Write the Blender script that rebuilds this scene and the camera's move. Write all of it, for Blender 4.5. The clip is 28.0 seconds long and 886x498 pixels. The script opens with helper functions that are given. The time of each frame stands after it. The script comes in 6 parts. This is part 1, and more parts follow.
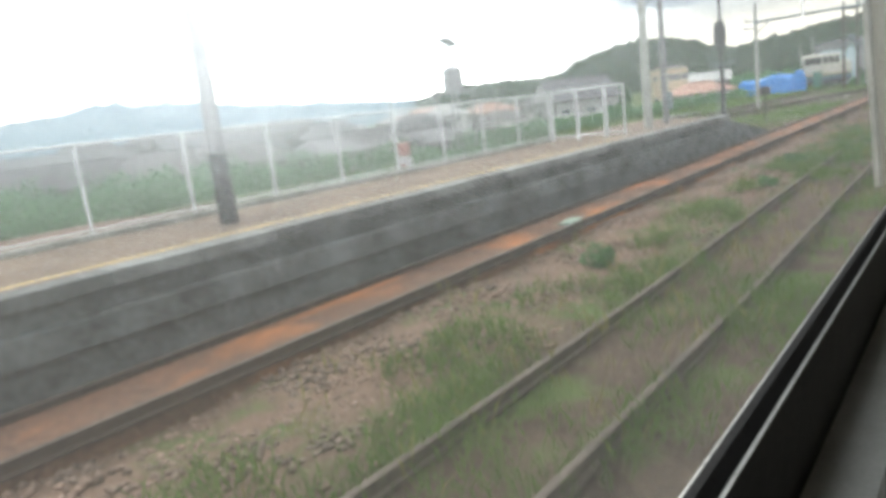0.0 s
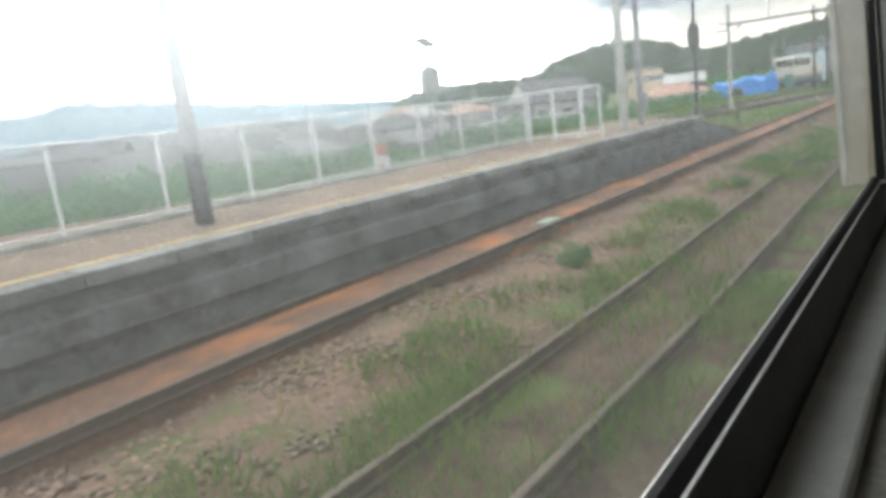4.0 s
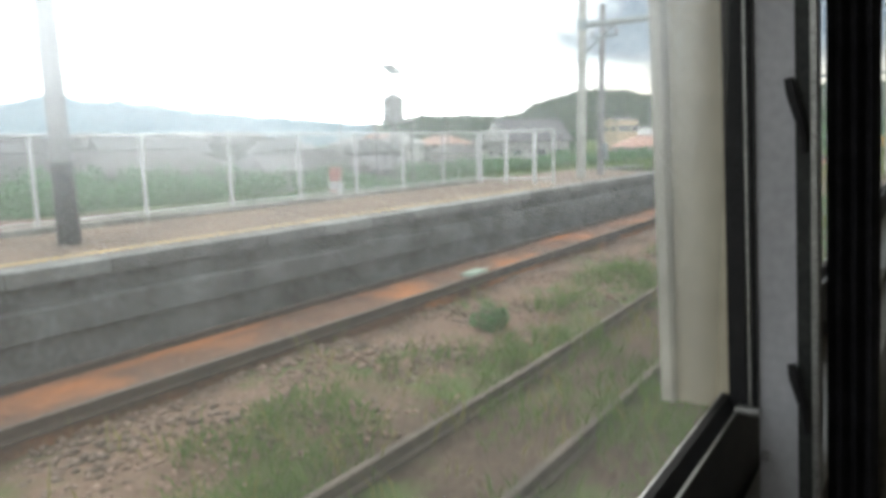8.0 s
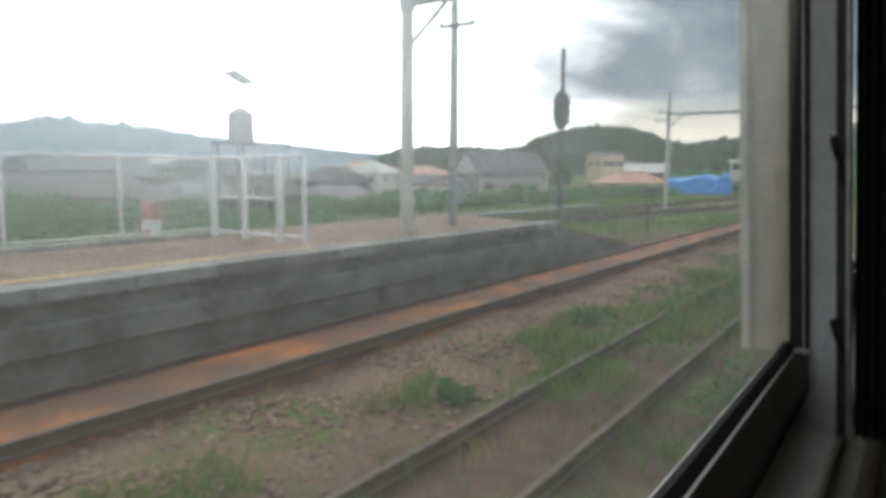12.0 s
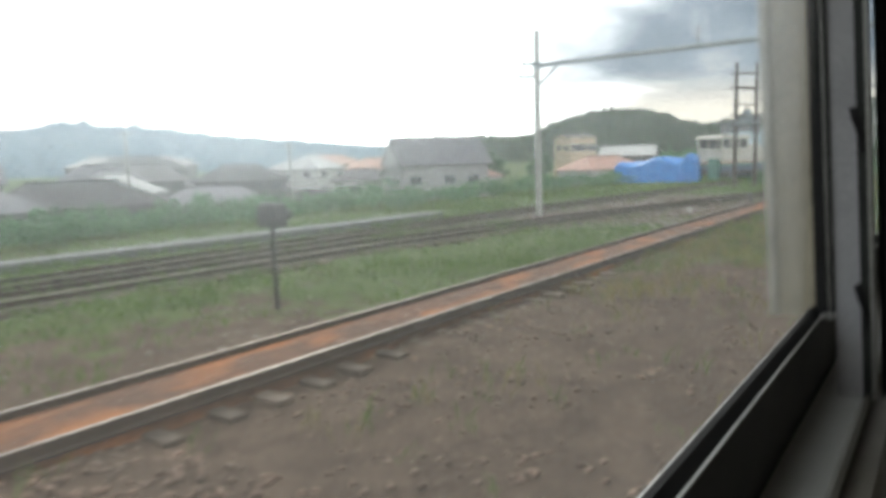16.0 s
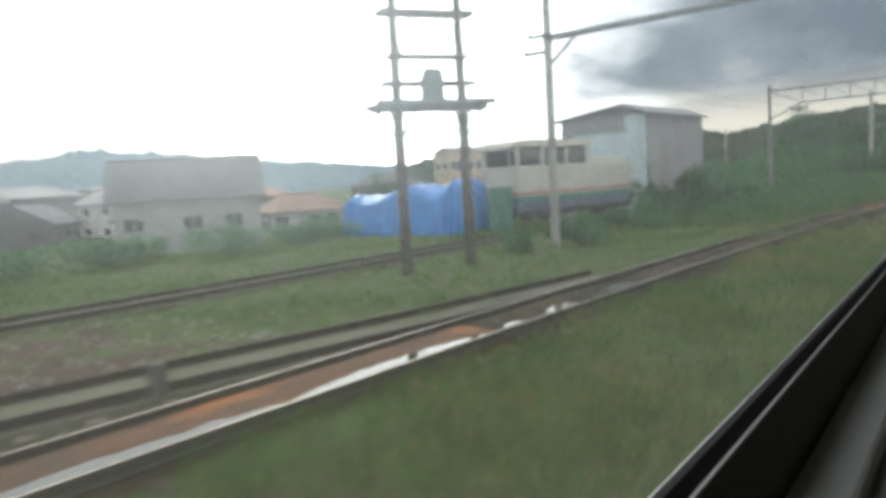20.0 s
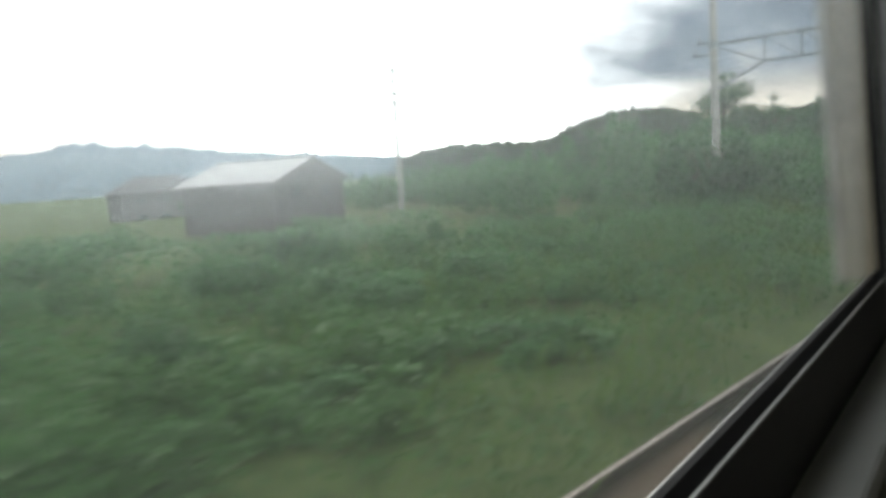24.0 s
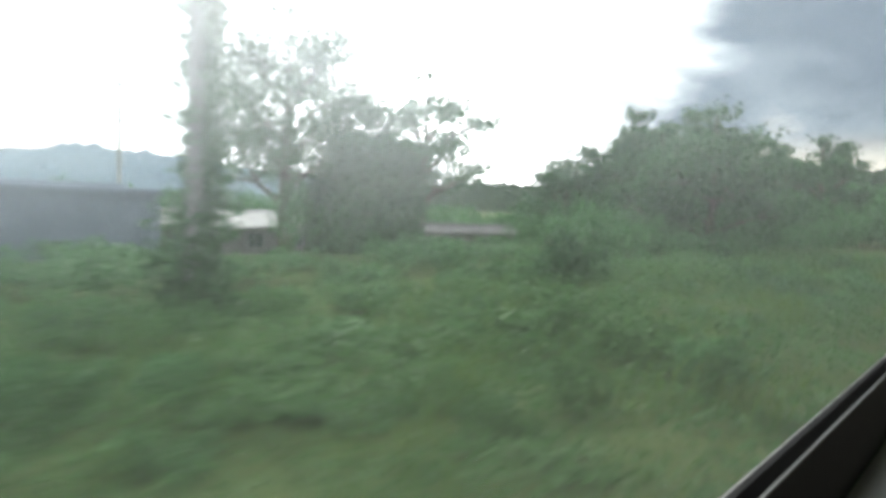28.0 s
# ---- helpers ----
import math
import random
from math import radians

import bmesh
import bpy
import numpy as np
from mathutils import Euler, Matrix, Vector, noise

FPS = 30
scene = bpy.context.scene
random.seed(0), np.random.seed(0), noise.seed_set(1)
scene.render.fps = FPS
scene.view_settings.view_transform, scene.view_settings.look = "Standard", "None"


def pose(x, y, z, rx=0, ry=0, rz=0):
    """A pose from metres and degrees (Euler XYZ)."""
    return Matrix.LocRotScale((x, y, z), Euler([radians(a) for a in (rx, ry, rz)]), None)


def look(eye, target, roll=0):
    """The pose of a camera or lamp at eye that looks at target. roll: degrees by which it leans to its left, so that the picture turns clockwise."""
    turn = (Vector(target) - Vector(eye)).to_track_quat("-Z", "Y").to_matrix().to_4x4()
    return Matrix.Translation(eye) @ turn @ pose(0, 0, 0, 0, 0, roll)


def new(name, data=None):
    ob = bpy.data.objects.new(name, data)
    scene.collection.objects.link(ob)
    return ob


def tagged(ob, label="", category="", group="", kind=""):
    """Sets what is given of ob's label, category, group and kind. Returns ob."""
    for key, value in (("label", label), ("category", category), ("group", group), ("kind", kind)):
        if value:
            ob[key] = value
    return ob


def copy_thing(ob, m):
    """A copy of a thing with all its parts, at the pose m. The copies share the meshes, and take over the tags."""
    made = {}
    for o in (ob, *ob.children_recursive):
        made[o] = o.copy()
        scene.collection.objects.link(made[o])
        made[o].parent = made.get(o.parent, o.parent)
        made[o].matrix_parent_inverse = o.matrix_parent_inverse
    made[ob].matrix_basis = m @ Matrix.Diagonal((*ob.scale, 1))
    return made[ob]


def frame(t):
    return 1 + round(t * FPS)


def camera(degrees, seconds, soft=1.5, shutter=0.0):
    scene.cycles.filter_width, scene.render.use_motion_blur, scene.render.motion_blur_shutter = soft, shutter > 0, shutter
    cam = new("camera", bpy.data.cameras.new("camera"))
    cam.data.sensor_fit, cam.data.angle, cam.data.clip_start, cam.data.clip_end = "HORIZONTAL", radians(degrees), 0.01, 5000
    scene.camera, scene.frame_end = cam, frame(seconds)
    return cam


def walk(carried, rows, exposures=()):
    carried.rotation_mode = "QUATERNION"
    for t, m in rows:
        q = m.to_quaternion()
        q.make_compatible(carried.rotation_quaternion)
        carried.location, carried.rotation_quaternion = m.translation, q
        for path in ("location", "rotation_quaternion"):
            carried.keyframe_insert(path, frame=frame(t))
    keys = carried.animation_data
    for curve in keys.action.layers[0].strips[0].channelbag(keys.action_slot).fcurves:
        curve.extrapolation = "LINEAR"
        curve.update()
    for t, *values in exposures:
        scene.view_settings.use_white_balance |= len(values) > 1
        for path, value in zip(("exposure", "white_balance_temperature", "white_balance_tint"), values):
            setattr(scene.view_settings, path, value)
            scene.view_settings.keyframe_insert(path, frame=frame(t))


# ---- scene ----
# ---- camera and its way along the line ----
# seconds, place along / left of / above the rails, pitch, lean, heading
ROWS = [
    (0, 0.00, 0.040, 2.277, -11.07, 6.91, -51.89),
    (0.5, -0.00, 0.038, 2.276, -11.18, 7.22, -52.09),
    (1, -0.00, 0.037, 2.275, -11.30, 7.60, -52.35),
    (1.5, -0.00, 0.036, 2.275, -11.45, 7.42, -52.62),
    (2, -0.00, 0.035, 2.274, -11.16, 7.52, -52.86),
    (2.5, -0.00, 0.033, 2.273, -11.05, 7.11, -53.27),
    (3, -0.00, 0.030, 2.272, -10.99, 7.03, -53.44),
    (3.5, -0.00, 0.031, 2.272, -11.27, 7.00, -53.58),
    (4, 0.00, 0.032, 2.273, -11.24, 6.80, -53.73),
    (4.5, 0.02, 0.032, 2.273, -11.22, 6.61, -53.89),
    (5, 0.06, 0.033, 2.273, -11.20, 6.41, -54.04),
    (5.5, 0.14, 0.034, 2.274, -11.18, 6.21, -54.19),
    (6, 0.28, 0.031, 2.272, -10.94, 5.88, -54.66),
    (6.5, 0.48, 0.031, 2.273, -10.90, 5.42, -54.93),
    (7, 0.75, 0.032, 2.273, -10.90, 4.00, -54.44),
    (7.5, 1.12, 0.037, 2.275, -9.70, 2.69, -55.59),
    (8, 1.58, 0.042, 2.278, -8.92, 1.25, -55.36),
    (8.5, 2.16, 0.046, 2.279, -8.25, 0.86, -55.35),
    (9, 2.88, 0.049, 2.281, -6.99, 0.21, -55.98),
    (9.5, 3.75, 0.046, 2.279, -5.74, -0.26, -56.77),
    (10, 4.80, 0.046, 2.279, -5.38, -0.59, -56.63),
    (10.5, 6.03, 0.044, 2.278, -5.48, -0.40, -56.47),
    (11, 7.45, 0.041, 2.277, -5.72, -0.61, -56.05),
    (11.5, 9.06, 0.035, 2.274, -6.04, 0.02, -55.53),
    (12, 10.85, 0.029, 2.271, -6.42, -0.38, -55.11),
    (12.5, 12.84, 0.027, 2.270, -6.44, 0.23, -54.86),
    (13, 15.02, 0.026, 2.270, -6.26, 0.15, -54.33),
    (13.5, 17.39, 0.024, 2.269, -6.71, 0.88, -54.15),
    (14, 19.96, 0.022, 2.268, -6.78, 1.10, -53.99),
    (14.5, 22.74, 0.021, 2.267, -6.85, 1.31, -53.82),
    (15, 25.74, 0.019, 2.265, -6.92, 1.53, -53.66),
    (15.5, 28.98, 0.017, 2.264, -7.00, 1.75, -53.50),
    (16, 32.48, 0.011, 2.261, -7.18, 1.83, -53.64),
    (16.5, 36.26, 0.012, 2.261, -7.12, 1.36, -52.95),
    (17, 40.33, 0.013, 2.262, -6.98, 1.43, -52.11),
    (17.5, 44.72, 0.009, 2.260, -6.80, 1.83, -51.96),
    (18, 49.41, 0.001, 2.254, -6.42, 2.90, -52.13),
    (18.5, 54.43, 0.001, 2.254, -6.36, 3.02, -52.14),
    (19, 59.76, -0.008, 2.247, -5.89, 3.16, -52.07),
    (19.5, 65.42, -0.007, 2.247, -5.44, 3.43, -51.82),
    (20, 71.40, -0.011, 2.244, -5.65, 3.34, -51.73),
    (20.5, 77.69, -0.015, 2.241, -5.76, 3.32, -51.36),
    (21, 84.31, -0.021, 2.235, -5.43, 4.24, -51.42),
    (21.5, 91.24, -0.011, 2.244, -5.12, 2.92, -50.72),
    (22, 98.47, -0.015, 2.241, -5.24, 2.60, -50.55),
    (22.5, 106.02, -0.017, 2.239, -5.63, 3.33, -50.56),
    (23, 113.88, -0.016, 2.240, -5.88, 3.49, -50.65),
    (23.5, 122.05, -0.014, 2.241, -6.13, 3.65, -50.75),
    (24, 130.52, -0.013, 2.243, -6.39, 3.81, -50.84),
    (24.6, 141.11, -0.013, 2.242, -6.69, 4.00, -50.95),
    (25, 148.43, -0.025, 2.232, -5.76, 2.41, -51.35),
    (25.5, 157.85, -0.021, 2.235, -6.51, 3.75, -50.64),
    (26, 167.60, -0.020, 2.236, -6.96, 3.44, -50.92),
    (26.3, 173.61, -0.024, 2.233, -6.65, 2.61, -50.70),
    (26.9, 185.97, -0.018, 2.238, -6.74, 1.96, -49.62),
    (27, 188.08, -0.009, 2.246, -6.34, 0.95, -49.54),
    (27.2, 192.34, -0.014, 2.242, -5.80, 2.16, -49.02),
    (27.6, 201.00, -0.009, 2.246, -5.48, 0.12, -49.52),
    (28, 209.89, -0.008, 2.247, -3.42, -1.82, -49.31),
]

cam = camera(65.5, 28.0, soft=4.2, shutter=0.3)
walk(cam, [(t, pose(x, y, z, 90 + p, r, h)) for t, x, y, z, p, r, h in ROWS],
     [(0, 0.50), (8.5, 0.48), (10, 0.08), (12, -0.09), (15.5, 0.08), (17, 0.18), (20, -0.17), (21, -0.26), (22, 0.04), (24.5, -0.08), (25.5, 0.04), (26, 0.34), (27, 0.56), (28, 0.42)])

# ---- sky and sun ----
SUN_AZ, SUN_EL = 52.0, 36.0
SUN_DIR = Vector((math.cos(radians(SUN_AZ)) * math.cos(radians(SUN_EL)), math.sin(radians(SUN_AZ)) * math.cos(radians(SUN_EL)), math.sin(radians(SUN_EL))))


def build_world():
    w = bpy.data.worlds.new("overcast_evening")
    scene.world = w
    w.use_nodes = True
    nt = w.node_tree
    n, l = nt.nodes, nt.links
    n.clear()
    out = n.new("ShaderNodeOutputWorld")
    bg = n.new("ShaderNodeBackground")
    sky = n.new("ShaderNodeTexSky")
    sky.sky_type, sky.sun_disc = "NISHITA", False
    sky.sun_elevation, sky.sun_rotation = radians(SUN_EL), radians(90 - SUN_AZ)
    sky_s = n.new("ShaderNodeVectorMath")
    sky_s.operation = "SCALE"
    sky_s.inputs[3].default_value = 0.10
    l.new(sky.outputs[0], sky_s.inputs[0])
    tc = n.new("ShaderNodeTexCoord")
    # clouds lie on a sheet: direction divided by its height
    sep = n.new("ShaderNodeSeparateXYZ")
    l.new(tc.outputs["Generated"], sep.inputs[0])
    hgt = n.new("ShaderNodeMath")
    hgt.operation = "ADD"
    hgt.inputs[1].default_value = 0.16
    mx = n.new("ShaderNodeMath")
    mx.operation = "MAXIMUM"
    mx.inputs[1].default_value = 0.0
    l.new(sep.outputs[2], mx.inputs[0])
    l.new(mx.outputs[0], hgt.inputs[0])
    inv = n.new("ShaderNodeMath")
    inv.operation = "DIVIDE"
    inv.inputs[0].default_value = 1.0
    l.new(hgt.outputs[0], inv.inputs[1])
    sheet = n.new("ShaderNodeVectorMath")
    sheet.operation = "SCALE"
    l.new(tc.outputs["Generated"], sheet.inputs[0])
    l.new(inv.outputs[0], sheet.inputs[3])
    big = n.new("ShaderNodeTexNoise")
    big.inputs["Scale"].default_value, big.inputs["Detail"].default_value, big.inputs["Roughness"].default_value = 0.75, 9, 0.57
    big.inputs["Distortion"].default_value = 0.4
    l.new(sheet.outputs[0], big.inputs["Vector"])
    ramp = n.new("ShaderNodeValToRGB")
    e = ramp.color_ramp.elements
    e[0].position, e[0].color = 0.38, (0.90, 0.90, 0.88, 1)
    e[1].position, e[1].color = 0.57, (0.15, 0.212, 0.295, 1)
    e.new(0.47).color = (0.34, 0.42, 0.51, 1)
    l.new(big.outputs["Fac"], ramp.inputs[0])
    # the veil thins round the hidden sun
    dot = n.new("ShaderNodeVectorMath")
    dot.operation = "DOT_PRODUCT"
    dot.inputs[1].default_value = pose(0, 0, 0, 0, -22, SUN_AZ).to_3x3() @ Vector((1, 0, 0))
    l.new(tc.outputs["Generated"], dot.inputs[0])
    soft = n.new("ShaderNodeMath")
    soft.operation = "MULTIPLY_ADD"
    soft.inputs[1].default_value, soft.inputs[2].default_value = 0.30, -0.15
    l.new(big.outputs["Fac"], soft.inputs[0])
    dd = n.new("ShaderNodeMath")
    dd.operation = "SUBTRACT"
    l.new(dot.outputs["Value"], dd.inputs[0])
    l.new(soft.outputs[0], dd.inputs[1])
    glow = n.new("ShaderNodeMapRange")
    glow.interpolation_type = "SMOOTHSTEP"
    for k, v in ((1, 0.82), (2, 0.925), (3, 0.0), (4, 1.0)):
        glow.inputs[k].default_value = v
    l.new(dd.outputs[0], glow.inputs[0])
    lit = n.new("ShaderNodeMix")
    lit.data_type = "RGBA"
    lit.inputs[7].default_value = (2.50, 2.64, 2.75, 1)
    l.new(glow.outputs[0], lit.inputs[0])
    l.new(ramp.outputs[0], lit.inputs[6])
    # clear band low over the horizon
    low = n.new("ShaderNodeMapRange")
    low.interpolation_type = "SMOOTHSTEP"
    for k, v in ((1, 0.05), (2, 0.12), (3, 0.95), (4, 0.0)):
        low.inputs[k].default_value = v
    l.new(sep.outputs[2], low.inputs[0])
    band = n.new("ShaderNodeMix")
    band.data_type = "RGBA"
    band.inputs[7].default_value = (1.35, 1.27, 1.12, 1)
    l.new(low.outputs[0], band.inputs[0])
    l.new(ramp.outputs[0], band.inputs[6])
    # paler cloud overhead and opposite the sun, out of view, added as fill light
    away = n.new("ShaderNodeVectorMath")
    away.operation = "DOT_PRODUCT"
    away.inputs[1].default_value = (-math.cos(radians(SUN_AZ)), -math.sin(radians(SUN_AZ)), 0.25)
    l.new(tc.outputs["Generated"], away.inputs[0])
    thin = []
    for source, a, c in ((sep.outputs[2], 0.4, 0.8), (away.outputs["Value"], 0.0, 0.6)):
        q = n.new("ShaderNodeMapRange")
        q.interpolation_type = "SMOOTHSTEP"
        for k, v in ((1, a), (2, c), (3, 0.0), (4, 0.85)):
            q.inputs[k].default_value = v
        l.new(source, q.inputs[0])
        thin.append(q.outputs[0])
    most = n.new("ShaderNodeMath")
    most.operation = "MAXIMUM"
    l.new(thin[0], most.inputs[0])
    l.new(thin[1], most.inputs[1])
    pale = n.new("ShaderNodeMix")
    pale.data_type = "RGBA"
    pale.inputs[7].default_value = (2.20, 2.24, 2.24, 1)
    l.new(most.outputs[0], pale.inputs[0])
    l.new(band.outputs[2], pale.inputs[6])
    l.new(pale.outputs[2], lit.inputs[6])
    cover = n.new("ShaderNodeMix")
    cover.data_type = "RGBA"
    cover.inputs[0].default_value = 0.92
    l.new(sky_s.outputs[0], cover.inputs[6])
    # the brightest part of the cloud glow stands low over the town
    heart = n.new("ShaderNodeVectorMath")
    heart.operation = "DOT_PRODUCT"
    heart.inputs[1].default_value = pose(0, 0, 0, 0, -8, 43).to_3x3() @ Vector((1, 0, 0))
    l.new(tc.outputs["Generated"], heart.inputs[0])
    core = n.new("ShaderNodeMapRange")
    core.interpolation_type = "SMOOTHSTEP"
    for k, v in ((1, math.cos(radians(17))), (2, math.cos(radians(4))), (3, 0.0), (4, 1.0)):
        core.inputs[k].default_value = v
    l.new(heart.outputs["Value"], core.inputs[0])
    blaze = n.new("ShaderNodeMix")
    blaze.data_type = "RGBA"
    blaze.inputs[7].default_value = (4.7, 4.85, 4.9, 1)
    l.new(core.outputs[0], blaze.inputs[0])
    l.new(lit.outputs[2], blaze.inputs[6])
    l.new(blaze.outputs[2], cover.inputs[7])
    l.new(cover.outputs[2], bg.inputs[0])
    bg.inputs[1].default_value = 1.0
    l.new(bg.outputs[0], out.inputs[0])


build_world()
sun = new("sun", bpy.data.lights.new("sun", "SUN"))
sun.data.energy, sun.data.angle, sun.data.color = 2.3, radians(14), (1.0, 0.95, 0.86)
sun.matrix_world = look(SUN_DIR * 100, (0, 0, 0))


# ---- materials ----
def mat(name, c1, c2, scale=3.0, rough=0.8, bump=0.25, metal=0.0, fine=9.0, detail=6, vary=0.25, per="", spec=0.35, bump_dist=0.01, stain=None):
    """Two scales of variation: patches between c1 and c2, and a fine grain that also gives relief."""
    m = bpy.data.materials.new(name)
    m.use_nodes = True
    nt = m.node_tree
    n, l = nt.nodes, nt.links
    b = n["Principled BSDF"]
    geo = n.new("ShaderNodeNewGeometry")
    a = n.new("ShaderNodeTexNoise")
    a.inputs["Scale"].default_value, a.inputs["Detail"].default_value = scale, detail
    l.new(geo.outputs["Position"], a.inputs["Vector"])
    g = n.new("ShaderNodeTexNoise")
    g.inputs["Scale"].default_value, g.inputs["Detail"].default_value = scale * fine, 4
    l.new(geo.outputs["Position"], g.inputs["Vector"])
    r = n.new("ShaderNodeMapRange")
    r.inputs[1].default_value, r.inputs[2].default_value = 0.33, 0.67
    l.new(a.outputs["Fac"], r.inputs[0])
    mix = n.new("ShaderNodeMix")
    mix.data_type = "RGBA"
    mix.inputs[6].default_value, mix.inputs[7].default_value = (*c1, 1), (*c2, 1)
    l.new(r.outputs[0], mix.inputs[0])
    v = n.new("ShaderNodeMapRange")
    v.inputs[3].default_value, v.inputs[4].default_value = 1 - vary, 1 + vary
    v.inputs[1].default_value, v.inputs[2].default_value = 0.3, 0.7
    l.new(g.outputs["Fac"], v.inputs[0])
    sc = n.new("ShaderNodeVectorMath")
    sc.operation = "SCALE"
    l.new(mix.outputs[2], sc.inputs[0])
    l.new(v.outputs[0], sc.inputs[3])
    colour = sc.outputs[0]
    if stain:
        st = n.new("ShaderNodeTexNoise")
        st.inputs["Scale"].default_value, st.inputs["Detail"].default_value = stain[1], 8
        mp = n.new("ShaderNodeMapping")
        mp.inputs["Scale"].default_value = stain[2]
        l.new(geo.outputs["Position"], mp.inputs[0])
        l.new(mp.outputs[0], st.inputs["Vector"])
        sr = n.new("ShaderNodeMapRange")
        sr.inputs[1].default_value, sr.inputs[2].default_value, sr.inputs[4].default_value = 0.5, 0.72, stain[3]
        l.new(st.outputs["Fac"], sr.inputs[0])
        sm = n.new("ShaderNodeMix")
        sm.data_type = "RGBA"
        sm.inputs[7].default_value = (*stain[0], 1)
        l.new(sr.outputs[0], sm.inputs[0])
        l.new(colour, sm.inputs[6])
        colour = sm.outputs[2]
    if per:
        rnd = n.new("ShaderNodeObjectInfo").outputs["Random"] if per == "object" else geo.outputs["Random Per Island"]
        pr = n.new("ShaderNodeMapRange")
        pr.inputs[3].default_value, pr.inputs[4].default_value = 0.62, 1.38
        l.new(rnd, pr.inputs[0])
        ps = n.new("ShaderNodeVectorMath")
        ps.operation = "SCALE"
        l.new(colour, ps.inputs[0])
        l.new(pr.outputs[0], ps.inputs[3])
        colour = ps.outputs[0]
    l.new(colour, b.inputs["Base Color"])
    b.inputs["Roughness"].default_value, b.inputs["Metallic"].default_value = rough, metal
    b.inputs["Specular IOR Level"].default_value = spec
    if bump:
        bp = n.new("ShaderNodeBump")
        bp.inputs["Strength"].default_value, bp.inputs["Distance"].default_value = bump, bump_dist
        l.new(g.outputs["Fac"], bp.inputs["Height"])
        l.new(bp.outputs[0], b.inputs["Normal"])
    return m


def leaf_mat(name, c1, c2, through_light=0.35):
    m = bpy.data.materials.new(name)
    m.use_nodes = True
    nt = m.node_tree
    n, l = nt.nodes, nt.links
    n.clear()
    out = n.new("ShaderNodeOutputMaterial")
    geo = n.new("ShaderNodeNewGeometry")
    noi = n.new("ShaderNodeTexNoise")
    noi.inputs["Scale"].default_value = 0.5
    l.new(geo.outputs["Position"], noi.inputs["Vector"])
    s = n.new("ShaderNodeMath")
    s.operation = "MULTIPLY_ADD"
    s.inputs[1].default_value = 0.55
    l.new(geo.outputs["Random Per Island"], s.inputs[0])
    h = n.new("ShaderNodeMath")
    h.operation = "MULTIPLY_ADD"
    h.inputs[1].default_value, h.inputs[2].default_value = 1.1, -0.32
    l.new(noi.outputs["Fac"], h.inputs[0])
    l.new(h.outputs[0], s.inputs[2])
    mix = n.new("ShaderNodeMix")
    mix.data_type = "RGBA"
    mix.inputs[6].default_value, mix.inputs[7].default_value = (*c1, 1), (*c2, 1)
    l.new(s.outputs[0], mix.inputs[0])
    d = n.new("ShaderNodeBsdfPrincipled")
    d.inputs["Roughness"].default_value, d.inputs["Specular IOR Level"].default_value = 0.6, 0.15
    t = n.new("ShaderNodeBsdfTranslucent")
    l.new(mix.outputs[2], d.inputs["Base Color"])
    l.new(mix.outputs[2], t.inputs["Color"])
    ms = n.new("ShaderNodeMixShader")
    ms.inputs[0].default_value = through_light
    l.new(d.outputs[0], ms.inputs[1])
    l.new(t.outputs[0], ms.inputs[2])
    l.new(ms.outputs[0], out.inputs[0])
    return m


def dusty_glass(name, shares):
    """A window pane with a film of dust and dried rain: most light goes straight through, some is scattered forwards, a little in all directions."""
    m = bpy.data.materials.new(name)
    m.use_nodes = True
    nt = m.node_tree
    n, l = nt.nodes, nt.links
    n.clear()
    out = n.new("ShaderNodeOutputMaterial")
    clear = n.new("ShaderNodeBsdfTransparent")
    clear.inputs[0].default_value = (0.97, 0.98, 0.965, 1)
    haze = n.new("ShaderNodeBsdfRefraction")
    haze.inputs["IOR"].default_value, haze.inputs["Roughness"].default_value = 1.27, 0.68
    haze.inputs["Color"].default_value = (0.93, 0.97, 1.0, 1)
    # random normals at every point soften the edge of the haze
    spot = n.new("ShaderNodeNewGeometry")
    fine = n.new("ShaderNodeVectorMath")
    fine.operation = "SCALE"
    fine.inputs[3].default_value = 9000.0
    l.new(spot.outputs["Position"], fine.inputs[0])
    grain = n.new("ShaderNodeTexWhiteNoise")
    l.new(fine.outputs[0], grain.inputs["Vector"])
    shift = n.new("ShaderNodeVectorMath")
    shift.operation = "SUBTRACT"
    shift.inputs[1].default_value = (0.5, 0.5, 0.5)
    l.new(grain.outputs["Color"], shift.inputs[0])
    tilt = n.new("ShaderNodeVectorMath")
    tilt.operation = "MULTIPLY_ADD"
    tilt.inputs[1].default_value = (0.6, 0.6, 0.6)
    l.new(shift.outputs[0], tilt.inputs[0])
    l.new(spot.outputs["Normal"], tilt.inputs[2])
    unit = n.new("ShaderNodeVectorMath")
    unit.operation = "NORMALIZE"
    l.new(tilt.outputs[0], unit.inputs[0])
    l.new(unit.outputs[0], haze.inputs["Normal"])
    dust = n.new("ShaderNodeBsdfTranslucent")
    dust.inputs[0].default_value = (0.86, 0.88, 0.86, 1)
    gloss = n.new("ShaderNodeBsdfGlossy")
    gloss.inputs["Roughness"].default_value = 0.02
    last = clear.outputs[0]
    for shader, share in zip((haze, dust, gloss), shares):
        mix = n.new("ShaderNodeMixShader")
        mix.inputs[0].default_value = share
        l.new(last, mix.inputs[1])
        l.new(shader.outputs[0], mix.inputs[2])
        last = mix.outputs[0]
    l.new(last, out.inputs[0])
    return m


